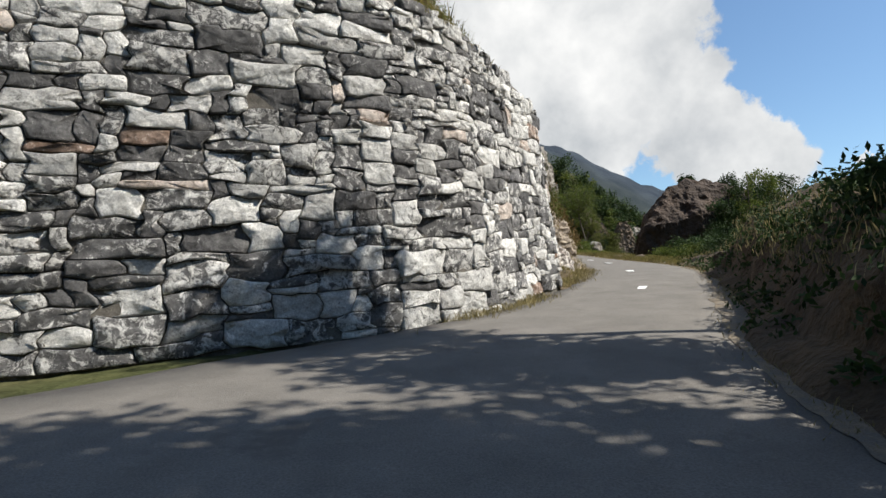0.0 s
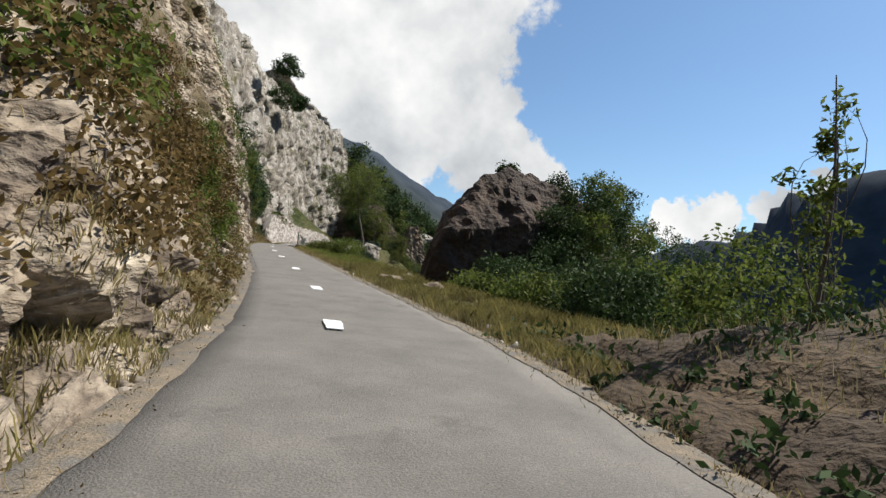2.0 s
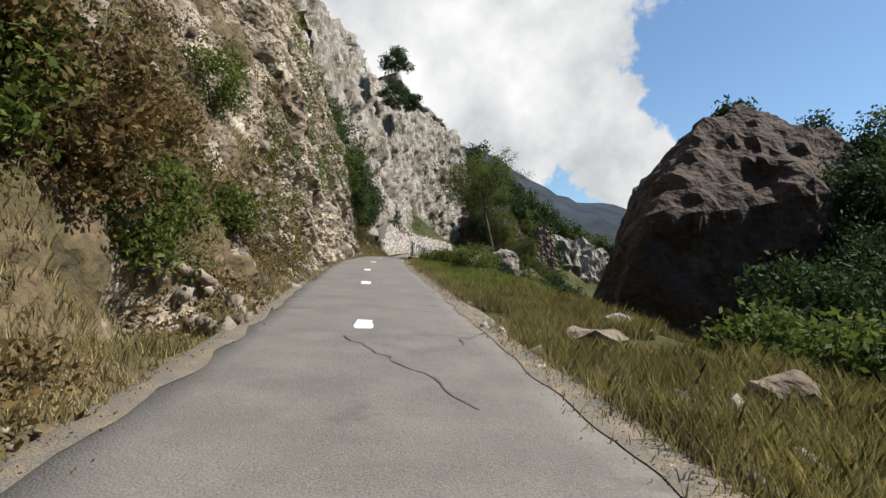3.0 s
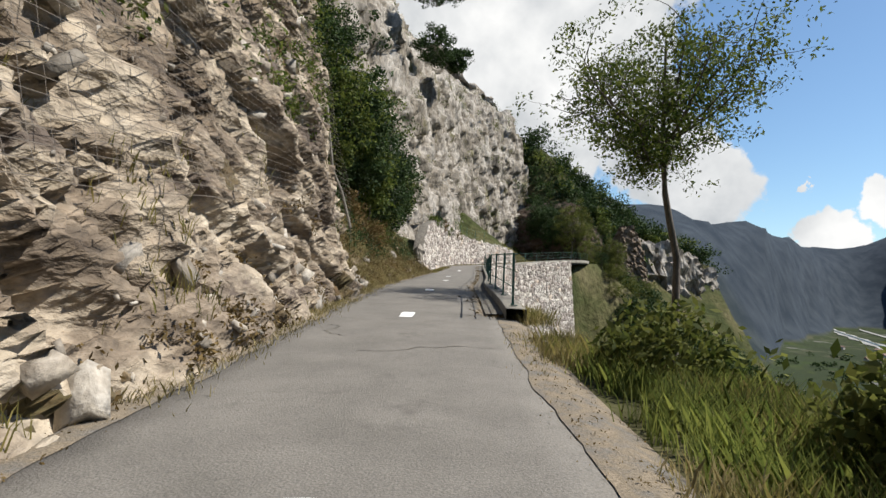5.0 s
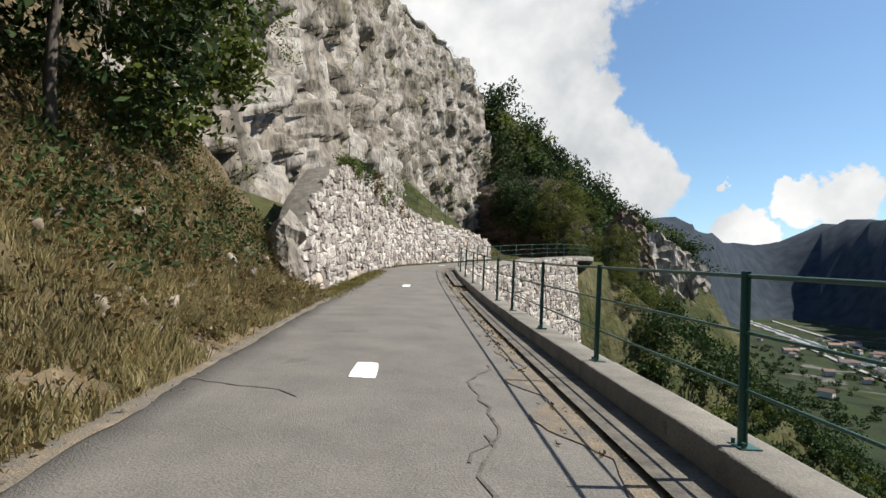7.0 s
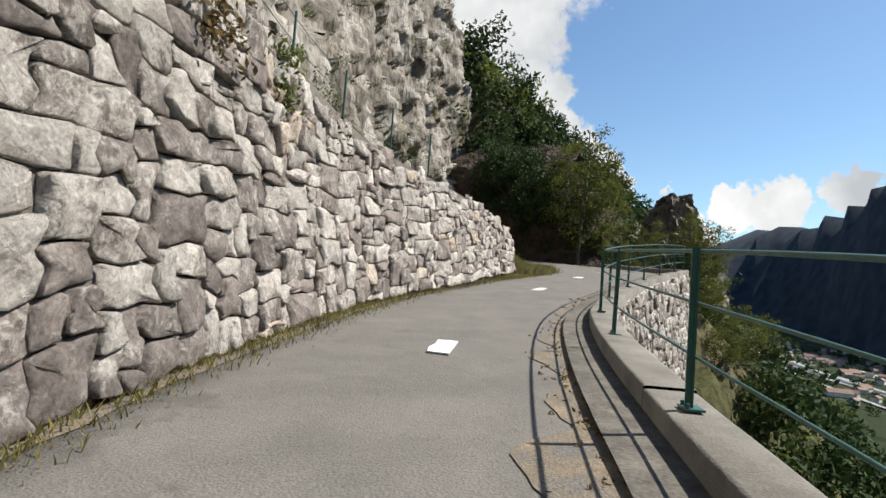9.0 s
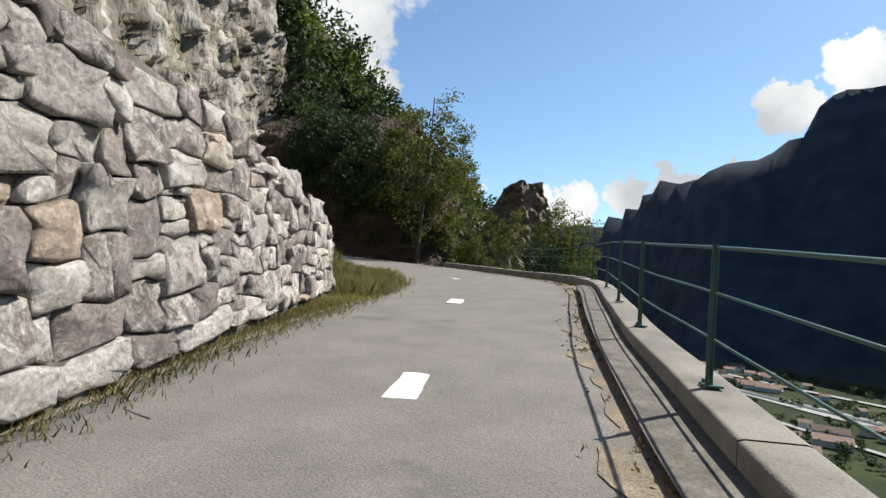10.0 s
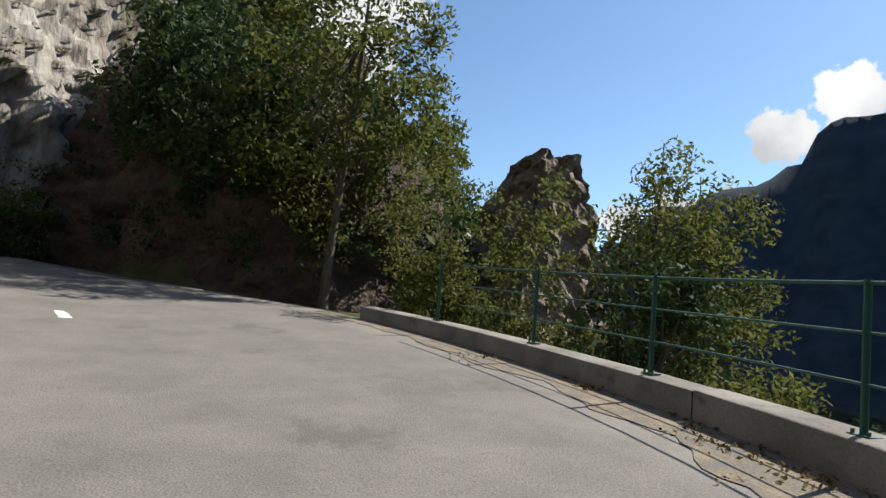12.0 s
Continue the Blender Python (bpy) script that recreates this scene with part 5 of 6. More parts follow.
# dark trees on the left slope
for n, (x, y, h, s) in enumerate([(6.6, 77.0, 6.2, 2.1), (7.1, 78.5, 5.6, 2.0), (5.2, 77.5, 7.6, 2.3), (7.9, 80.5, 4.6, 1.8), (6.1, 83, 6.4, 2.2), (8.3, 85.5, 4.4, 1.8), (6.6, 88, 6.0, 2.1), (3.8, 77.5, 8.2, 2.4), (4.2, 82, 8.6, 2.6), (5.0, 79, 7.5, 2.2), (7.4, 78.6, 6.6, 2.3), (8.4, 83.2, 6.4, 2.3), (7.2, 86.4, 8.0, 2.7), (9.0, 88.6, 5.6, 2.1), (5.8, 80.4, 9.4, 3.0), (9.3, 91.5, 4.6, 1.7)]):
    i = station(y)
    gap = ROAD[i, 0] - ROAD[i, 3] - x
    shape = [p for k, p in SLOPES if k == 88][0]
    z = ROAD[i, 2] + np.interp(gap, [p[0] for p in shape], [p[1] for p in shape]) - 0.3
    tree("slope_tree", "bushy dark green tree on the steep slope", (x, y, z), h, (0.5, 0), ((0.5, 0, h * 0.55), (s, s, h * 0.5)), 90, 60, 0.1, LEAF_DARK if n % 3 else LEAF, 40 + n, 0.09, 0.55)
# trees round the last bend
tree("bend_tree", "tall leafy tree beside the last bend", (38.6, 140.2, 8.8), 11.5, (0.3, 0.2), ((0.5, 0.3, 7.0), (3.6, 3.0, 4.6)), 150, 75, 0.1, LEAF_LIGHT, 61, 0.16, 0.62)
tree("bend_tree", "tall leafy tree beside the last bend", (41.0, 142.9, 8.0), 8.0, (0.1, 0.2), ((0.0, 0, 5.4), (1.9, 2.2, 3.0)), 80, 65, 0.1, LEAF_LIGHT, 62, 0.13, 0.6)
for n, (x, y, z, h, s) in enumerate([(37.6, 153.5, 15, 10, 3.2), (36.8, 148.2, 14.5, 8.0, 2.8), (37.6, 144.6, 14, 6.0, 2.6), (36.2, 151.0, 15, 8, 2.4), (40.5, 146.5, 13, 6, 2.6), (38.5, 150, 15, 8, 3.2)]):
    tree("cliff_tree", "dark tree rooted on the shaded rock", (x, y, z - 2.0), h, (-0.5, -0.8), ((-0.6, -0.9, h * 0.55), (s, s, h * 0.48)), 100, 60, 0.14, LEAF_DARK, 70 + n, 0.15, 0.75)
for n, (x, y, h, s) in enumerate([(41.6, 132.4, 5.6, 1.4), (43.0, 132.4, 5.2, 1.5), (39.6, 136.6, 3.6, 1.0)]):
    tree("roadside_sapling", "young leafy tree growing outside the parapet", (x, y, 8.3), h, (0.2, 0.1), ((0.1, 0, h * 0.6), (s, s, h * 0.4)), 70, 60, 0.065, LEAF_LIGHT, 300 + n, 0.06, 0.42)
tree("small_tree", "small slim tree behind the bend", (46.0, 146.5, 11.5), 7.6, (0.3, 0), ((0.2, 0, 5.6), (1.2, 1.2, 2.0)), 34, 60, 0.12, LEAF, 80, 0.08, 0.5)
tree("small_conifer", "small sparse conifer on the bank", (13.0, 22.8, 1.9), 4.0, (0.05, 0), ((0, 0, 2.6), (0.36, 0.36, 1.7)), 22, 40, 0.05, LEAF, 81, 0.04, 0.2, bare=0.2)
for n, (x, y, h, s) in enumerate([(30.6, 38.1, 6.0, 2.3), (33, 35, 5.5, 2.2), (28, 30, 5.6, 2.2), (36, 40, 5.5, 2.4), (24, 24, 4.6, 2.0)]):
    tree("meadow_tree", "small round leafy tree beyond the verge", (x, y, ground_at(x, y) - 0.1), h, (0.2, 0), ((0.1, 0, h * 0.68), (s, s, h * 0.32)), 50, 60, 0.1, LEAF_GREY, 90 + n, 0.09, 0.5)
# bush on the cliff's edge
CLIFF_GRID = GRIDS["cliff"]


for n, (x, y, z, s) in enumerate([(13.6, 116, 31.0, 2.8), (17, 122, 33.0, 1.8), (13.0, 106, 33, 2.2)]):
    shrub((x, y, z), (s, s, s * 1.1), 60, 60, 0.16, LEAF_DARK, 110 + n, "cliff_bush", "round dark bush on the edge of the cliff", 0.8)
# shrubs outside the parapet and on the boulder
SHRUBS = [((41.6, 133.2), 2.3, 3.2, LEAF_LIGHT), ((39.8, 136.4), 1.8, 2.6, LEAF_LIGHT), ((44.5, 136.0), 1.6, 1.8, LEAF_LIGHT), ((43.6, 129.8), 1.8, 2.0, LEAF_LIGHT), ((41.0, 128.6), 1.2, 1.4, LEAF_LIGHT), ((46.5, 131.5), 1.8, 2.6, LEAF_LIGHT),
          ((40.2, 131.4), 1.0, 1.6, LEAF_DARK), ((45.0, 133.8), 2.0, 2.4, LEAF_LIGHT), ((43.2, 139.2), 1.4, 1.6, LEAF_LIGHT), ((41.2, 138.6), 1.3, 2.0, LEAF_LIGHT), ((49.0, 134.5), 2.0, 3.0, LEAF_LIGHT), ((40.9, 129.9), 1.2, 1.8, LEAF_LIGHT), ((42.6, 131.6), 1.4, 2.6, LEAF_LIGHT), ((41.6, 127.2), 1.3, 1.7, LEAF_LIGHT), ((43.9, 128.0), 1.6, 2.1, LEAF_LIGHT), ((40.6, 134.6), 1.2, 2.6, LEAF_LIGHT), ((42.8, 135.6), 1.4, 1.6, LEAF_LIGHT), ((43.4, 133.6), 1.5, 2.4, LEAF_LIGHT), ((42.2, 132.6), 1.2, 2.8, LEAF_LIGHT), ((44.2, 135.2), 1.5, 1.8, LEAF_LIGHT), ((14.2, 60.8), 1.1, 1.0, LEAF), ((15.6, 62.8), 1.3, 1.3, LEAF), ((13.4, 65.6), 0.8, 1.6, LEAF_DARK), ((16.3, 66.5), 1.2, 1.6, LEAF),
          ((14.8, 72.0), 1.0, 1.5, LEAF), ((16.8, 84.0), 1.1, 2.6, LEAF_DARK), ((18.6, 92.0), 1.2, 2.4, LEAF), ((13.6, 52.5), 0.9, 0.8, LEAF), ((14.5, 55.0), 1.2, 1.0, LEAF), ((13.0, 59.6), 0.7, 0.7, LEAF_LIGHT), ((12.7, 61.6), 0.6, 0.8, LEAF_LIGHT), ((13.6, 62.6), 0.8, 1.0, LEAF), ((14.6, 58.2), 0.9, 0.9, LEAF_LIGHT), ((15.4, 60.0), 1.0, 1.2, LEAF), ((13.2, 56.6), 0.6, 0.6, LEAF_LIGHT), ((16.6, 63.8), 1.2, 1.6, LEAF_DARK), ((15.8, 57.2), 1.1, 1.2, LEAF_DARK), ((17.2, 60.8), 1.3, 1.8, LEAF_DARK), ((12.9, 64.4), 0.6, 1.0, LEAF)]
for n, ((x, y), s, h, mat) in enumerate(SHRUBS):
    shrub((x, y, ground_at(x, y) - 0.1), (s, s, h), 46, 60, 0.06, mat, 130 + n, label="leafy shrub growing outside the parapet" if y > 62 else "green shrub on the grassy verge")
for n, (x, y, z, s, h) in enumerate([(20.0, 40.5, 2.2, 1.8, 1.8), (22.5, 42.0, 3.6, 1.6, 2.2), (24.4, 42.8, 5.0, 1.6, 2.0), (26.4, 43.6, 6.0, 1.6, 1.8), (21.4, 41.4, 2.6, 1.5, 2.0), (25, 40.5, 2.0, 2.4, 3.0), (18.0, 39.6, 2.2, 1.6, 1.6), (28, 44, 5, 2.2, 2.2), (25.6, 47.6, 8.6, 0.8, 1.4), (21.4, 46.4, 9.6, 0.5, 0.4), (31, 47, 5, 2.4, 2.6), (26, 37, 1.6, 2.2, 2.6), (22, 36, 2.0, 1.8, 2.0), (30, 42, 2.5, 2.4, 3.0), (34.5, 48, 4, 2.5, 3), (22.6, 42.6, 5.6, 1.3, 1.6), (24.6, 43.4, 7.0, 1.4, 1.7), (26.8, 44.6, 7.8, 1.5, 1.8), (29.4, 46.6, 8.2, 1.5, 1.6)]):
    shrub((x, y, z), (s, s, h), 60, 55, 0.085, LEAF if n % 5 == 2 else LEAF_DARK, 160 + n, label="dark shrub clinging to the big boulder", clump=0.55)
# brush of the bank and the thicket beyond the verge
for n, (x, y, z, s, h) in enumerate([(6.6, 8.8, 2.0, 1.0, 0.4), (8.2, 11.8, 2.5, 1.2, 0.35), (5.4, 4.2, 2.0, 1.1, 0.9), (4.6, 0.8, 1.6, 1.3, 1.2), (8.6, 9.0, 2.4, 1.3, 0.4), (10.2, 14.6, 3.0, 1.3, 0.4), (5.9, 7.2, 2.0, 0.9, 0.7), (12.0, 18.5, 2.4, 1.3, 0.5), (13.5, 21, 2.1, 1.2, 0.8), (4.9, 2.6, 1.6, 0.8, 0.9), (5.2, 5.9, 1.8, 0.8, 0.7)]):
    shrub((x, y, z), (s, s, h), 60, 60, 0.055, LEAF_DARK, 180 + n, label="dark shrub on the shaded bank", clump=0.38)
for n, (x, y, s, h) in enumerate([(16.4, 26.4, 1.6, 1.7), (17.5, 23.2, 1.8, 1.8), (15.9, 22.2, 1.4, 1.5), (18.2, 28.6, 1.8, 2.0), (15.4, 29.6, 1.2, 1.5), (17.2, 31.4, 1.7, 2.1), (15.2, 32.4, 1.2, 1.2), (19.6, 33.2, 1.9, 2.3), (16.6, 34.6, 1.4, 1.6), (14.6, 35.0, 0.8, 0.8), (18.2, 36.8, 1.6, 1.7), (21.5, 30.5, 2.0, 2.4), (15.6, 37.6, 1.0, 0.9), (22.5, 35.0, 2.0, 2.2)]):
    shrub((x, y, ground_at(x, y) - 0.1), (s * 1.1, s * 1.1, h * (1.2 if y < 28 else 0.85)), 80, 60, 0.07, LEAF_DARK if n % 3 else LEAF, 240 + n, label="dense dark shrub of the thicket beyond the verge", clump=0.5)
for n, (x, y, z, s, h) in enumerate([(31.4, 150.6, 10.4, 1.2, 1.8), (30.2, 152.6, 10.6, 1.5, 2.6), (28.8, 155.6, 10.8, 1.8, 3.2), (29.6, 153.8, 11.0, 1.4, 2.2), (27.6, 150.5, 10.6, 1.4, 2.2), (26.4, 153.5, 11.5, 1.8, 3.0)]):
    shrub((x, y, z), (s, s, h), 60, 60, 0.075, LEAF_LIGHT if n % 2 else LEAF, 210 + n, label="leafy bush at the foot of the cliff", clump=0.5)
for n, (x, y, z, s, h) in enumerate([(13.3, 102.0, 11.3, 0.6, 0.7), (13.8, 103.6, 11.3, 0.7, 0.8), (14.3, 104.9, 11.2, 0.6, 0.9), (14.8, 106.2, 11.0, 0.7, 0.9), (15.3, 107.7, 10.9, 0.6, 0.7), (15.9, 109.2, 10.8, 0.65, 0.9), (16.6, 110.8, 10.7, 0.5, 0.7), (17.4, 112.9, 10.6, 0.45, 0.6)]):
    shrub((x, y, z - h * 0.7), (s, s, h), 44, 60, 0.045, (LEAF, LEAF_DARK, LEAF_DRY)[n % 3], 220 + n, label="small shrub hanging over the top of the long wall", clump=0.28)


def scatter(name, label, places, radii, per, leaf, mat, seed, category="undergrowth"):
    rng = np.random.default_rng(seed)
    v, f = leaf_quads(places, radii, per, leaf, rng)
    return tagged(new(name, mesh_of(name, v, f, mat)), label, category, kind="stuff")


rng = np.random.default_rng(5)
SL = GRIDS["slope"]


def on_slope(count, y0, y1, j0, j1):
    """Random places on the left slope."""
    ok = np.where((SL[:, 0, 1] > y0) & (SL[:, 0, 1] < y1))[0]
    i = rng.choice(ok, count)
    j = (j0 + (j1 - j0) * rng.random(count)).astype(int)
    i, j = np.clip(i, 0, len(SL) - 2), np.clip(j, 0, SL.shape[1] - 2)
    u, v = rng.random(count)[:, None], rng.random(count)[:, None]
    return SL[i, j] + u * (SL[i + 1, j] - SL[i, j]) + v * (SL[i, j + 1] - SL[i, j])


for n, (y, j, size, h) in enumerate([(34.2, 36, 0.8, 1.3), (35.2, 32, 1.0, 1.5), (35.8, 36, 1.0, 1.3), (36.6, 26, 0.8, 1.0), (34.0, 42, 1.0, 1.2), (38.5, 44, 0.9, 1.0), (41.0, 30, 0.7, 0.8), (30.5, 40, 0.9, 1.0), (28.4, 34, 0.8, 0.9), (43.0, 56, 1.0, 1.1), (37.0, 62, 1.1, 1.2),
                                      (79.0, 34, 0.9, 1.0), (83.0, 40, 1.0, 1.1), (77.0, 44, 1.0, 1.2)]):
    p = SL[int(np.argmin(np.abs(SL[:, 0, 1] - y))), j]
    shrub((float(p[0]), float(p[1]), float(p[2]) - 0.25), (size, size, h), 60, 60, 0.05, (LEAF, LEAF_DRY, LEAF_DRY)[n % 3], 400 + n, label="leafy bush rooted on the stony slope", clump=0.32)
clumped = lambda p, cut=0.0: p[fbm(p, 0.35, 2) > cut]
a = clumped(on_slope(1300, 15, 27, 26, 98), -0.2)
scatter("brush", "dry brownish brush covering the slope", a, rng.uniform(0.25, 0.6, len(a)), 70, 0.05, LEAF_DRY, 1)
a = clumped(on_slope(1000, 15, 30, 40, 104), -0.08)
scatter("green_brush", "green brush on the upper slope", a, rng.uniform(0.35, 0.8, len(a)), 70, 0.06, LEAF, 2)
a = clumped(on_slope(1700, 26, 48, 8, 98), -0.2)
scatter("brush", "dry brownish brush covering the slope", a, rng.uniform(0.2, 0.55, len(a)), 70, 0.042, LEAF_DRY, 3)
a = clumped(on_slope(620, 27, 50, 16, 98), 0.12)
scatter("green_brush", "green brush on the stony slope", a, rng.uniform(0.3, 0.6, len(a)), 70, 0.045, LEAF, 4)
a = clumped(on_slope(1300, 70, 95, 6, 95), -0.2)
scatter("brush", "dry brush and weeds on the steep slope", a, rng.uniform(0.2, 0.6, len(a)), 90, 0.038, LEAF_DRY, 6)
a = clumped(on_slope(760, 71, 95, 26, 98), 0.0)
scatter("green_brush", "green brush on the steep slope", a, rng.uniform(0.4, 0.9, len(a)), 80, 0.055, LEAF_DARK, 7)
a = clumped(on_slope(420, 46, 74, 50, 98), 0.1)
scatter("green_brush", "green brush above the rock cutting", a, rng.uniform(0.3, 0.8, len(a)), 50, 0.08, LEAF, 8)
OC = GRIDS["outcrop"]
a = clumped(OC[rng.integers(0, len(OC), 260), rng.integers(56, 79, 260)], 0.0)
scatter("brush", "dry brush over the outcrop", a, rng.uniform(0.15, 0.4, len(a)), 70, 0.04, LEAF_DRY, 14)
pick = lambda count, j0, j1: CG[rng.integers(0, len(CG), count), rng.integers(j0, j1, count)]
a = clumped(pick(950, 80, 189), 0.02)
scatter("green_brush", "green brush on the rock cutting", a, rng.uniform(0.25, 0.6, len(a)), 60, 0.055, LEAF, 12)
a = clumped(pick(500, 8, 60), 0.05)
scatter("brush", "dry weeds at the foot of the cutting", a, rng.uniform(0.12, 0.3, len(a)), 50, 0.035, LEAF_DRY, 13)
# brush on the cliff's ledges and crown
ii, jj = rng.integers(0, len(CLIFF_GRID), 900), rng.integers(16, 131, 900)
a = CLIFF_GRID[ii, jj]
a = a[(fbm(a, 0.2, 2) > 0.28) | (jj > 98) & (fbm(a, 0.2, 2) > -0.2) | (jj < 25) & (jj > 16) & (fbm(a, 0.3, 2) > 0.1)]
scatter("cliff_brush", "green brush on ledges of the cliff", a, rng.uniform(0.5, 1.1, len(a)), 110, 0.07, LEAF, 9)
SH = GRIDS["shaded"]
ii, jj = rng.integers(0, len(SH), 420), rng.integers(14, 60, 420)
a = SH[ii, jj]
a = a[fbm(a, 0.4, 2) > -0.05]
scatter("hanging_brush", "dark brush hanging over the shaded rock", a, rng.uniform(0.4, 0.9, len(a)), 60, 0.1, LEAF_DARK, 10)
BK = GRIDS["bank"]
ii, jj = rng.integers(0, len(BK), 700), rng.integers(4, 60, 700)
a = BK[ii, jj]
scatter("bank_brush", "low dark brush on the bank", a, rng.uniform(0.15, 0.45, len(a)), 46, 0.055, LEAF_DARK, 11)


def wood(name, label, xr, yr, count, keep, size, leaf, mat, seed, per=70):
    r = np.random.default_rng(seed)
    x, y = r.uniform(*xr, count), r.uniform(*yr, count)
    z = land(x, y)
    ok = keep(x, y, z)
    x, y, z = x[ok], y[ok], z[ok]
    s = r.uniform(0.6, 1.3, len(x)) * size
    crowns = []
    for k in range(4):
        crowns.append(np.stack([x + r.normal(size=len(x)) * s * 0.5, y + r.normal(size=len(x)) * s * 0.5, z + s * r.uniform(0.3, 1.5, len(x))], 1))
    return scatter(name, label, np.concatenate(crowns), np.tile(s * 0.75, 4), per, leaf, mat, seed, "woodland")


def clear(x, y, z):
    near, d = locate(x, y)
    return (np.abs(d) > np.where((y > 96) & (y < 126) & (x > 20), 7, 9)) & ~((x < 39) & (y < 158) & (d < 16) & (y > 118))


bare_face = lambda x, y, z: clear(x, y, z) & ~((x > 57) & (y < 167 + (x - 57) * 0.25))
wood("spur_woods", "dense green trees on the spur", (36, 84), (150, 190), 520, bare_face, 2.3, 0.34, LEAF_DARK, 21, 42)
wood("spur_woods", "bright green trees on the spur", (36, 84), (150, 190), 160, bare_face, 2.0, 0.34, LEAF, 22, 42)
wood("valley_side_woods", "trees and scrub on the slope below the road", (18, 90), (60, 150), 1500, lambda x, y, z: clear(x, y, z) & (locate(x, y)[1] > 0), 1.6, 0.26, LEAF_DARK, 23, 46)
wood("valley_side_woods", "lighter scrub on the slope below the road", (14, 80), (60, 150), 760, lambda x, y, z: locate(x, y)[1] > np.where((y > 96) & (y < 126) & (x > 20), 5, np.where(y > 120, 15, 6)), 1.0, 0.15, LEAF, 24, 60)
wood("valley_trees", "groups of dark trees on the valley floor", (420, 1150), (-80, 1000), 1500, lambda x, y, z: (z < VALLEY + 5) & (fbm(np.stack([x, y, z], 1), 0.012, 2) > -0.05), 4.5, 1.5, LEAF_DARK, 27, 16)
wood("hill_woods", "woodland on the hill behind the cliff", (-10, 40), (150, 230), 420, lambda x, y, z: z > 30, 2.6, 0.42, LEAF_DARK, 25, 36)
wood("hill_woods", "woodland on the mountainside", (-10, 220), (180, 520), 2600, lambda x, y, z: z > -60, 4.2, 1.2, LEAF_DARK, 26, 14)


# ---- grass ----
def grass(name, label, places, tall, mat, seed, width=0.006):
    r = np.random.default_rng(seed)
    places = np.asarray(places, float)
    n = len(places)
    h = tall * r.uniform(0.45, 1.25, n)
    a = r.uniform(0, 2 * np.pi, n)
    side = np.stack([np.cos(a), np.sin(a), 0 * a], 1) * width
    b = r.uniform(0, 2 * np.pi, n)
    tip = np.stack([np.cos(b) * h * 0.45, np.sin(b) * h * 0.45, h], 1)
    mid = tip * [0.35, 0.35, 0.6]
    v = np.stack([places - side, places + side, places + mid + side * 0.7, places + tip, places + mid - side * 0.7], 1)
    f = np.arange(5 * n).reshape(-1, 5)
    return tagged(new(name, mesh_of(name, v.reshape(-1, 3), f, mat)), label, "grass", kind="stuff")


def strip(count, y0, y1, near, far, left, seed, patchy=-0.1):
    """Places along the road's edge."""
    r = np.random.default_rng(seed)
    i = r.integers(station(y0), station(y1), count)
    o = near + (far - near) * r.random(count) ** 1.4
    off = np.where(left, -(ROAD[i, 3] + o), ROAD[i, 4] + o)
    x, y = ROAD[i, 0] + RIGHT[i, 0] * off + r.normal(size=count) * 0.15, ROAD[i, 1] + RIGHT[i, 1] * off + r.normal(size=count) * 0.3
    p = np.stack([x, y, np.where(o < 0.7, ROAD[i, 2] + tilted(ROAD[i, 1], off) - 0.05, land(x, y))], 1)
    return p[fbm(p, 0.5, 2) > patchy]


grass("verge_grass", "tall yellow-green grass on the verge", strip(90000, 24, 65, 0.4, 2.9, False, 1, -0.1), 0.26, GRASS, 31, 0.005)
grass("verge_grass", "dry straw-coloured grass on the verge", strip(60000, 22, 65, 0.3, 4.5, False, 10, -0.2), 0.2, GRASS_DRY, 44, 0.005)
grass("verge_grass", "dry pale grass along the road's edge", strip(20000, 4, 63, -0.05, 0.7, False, 2, -0.3), 0.09, GRASS_DRY, 32)
grass("meadow_grass", "long grass across the level ground", strip(80000, 24, 60, 2.2, 9, False, 3, -0.15), 0.28, GRASS, 33, 0.01)
grass("meadow_grass", "long green grass above the drop", strip(70000, 44, 66, 0.7, 7, False, 8, -0.6), 0.32, GRASS_GREEN, 42, 0.007)
grass("verge_grass", "short grass at the foot of the long wall", strip(70000, 94, 122, 0.0, 0.6, True, 4, -0.7), 0.11, GRASS, 34)
grass("bank_grass", "long grass on the bank inside the bend", strip(14000, 121, 130, 0.1, 4, True, 5, -0.4), 0.36, GRASS_GREEN, 35)
grass("bank_grass", "dry straw on the bank inside the bend", strip(40000, 121, 130, 0.05, 4, True, 9, -0.5), 0.32, GRASS_DRY, 43)
grass("verge_grass", "dry grass at the foot of the rock cutting", strip(30000, 44, 76, -0.05, 0.9, True, 7, -0.3), 0.14, GRASS_DRY, 41)
grass("verge_grass", "dry grass at the foot of the first wall", strip(5000, 8, 21, -0.05, 0.5, True, 6), 0.16, GRASS_DRY, 36)
p = on_slope(90000, 15, 47, 3, 70)
grass("slope_grass", "dry grass on the stony slope", p[fbm(p, 0.6, 2) > -0.15], 0.14, GRASS_DRY, 37)
p = on_slope(50000, 15, 95, 3, 50)
grass("slope_grass", "green grass tufts on the slope", p[fbm(p, 0.7, 2) > 0.15], 0.2, GRASS, 38)
p = on_slope(120000, 69.5, 95, 2, 60)
grass("slope_grass", "dry grass on the steep slope", p[fbm(p, 0.6, 2) > -0.4], 0.2, GRASS_DRY, 39)
p = BK[rng.integers(0, len(BK), 30000), rng.integers(16, 60, 30000)] + rng.normal(size=(30000, 3)) * [0.2, 0.2, 0.02]
grass("bank_grass", "dry grass on top of the bank", p[::2], 0.16, GRASS_DRY, 40)

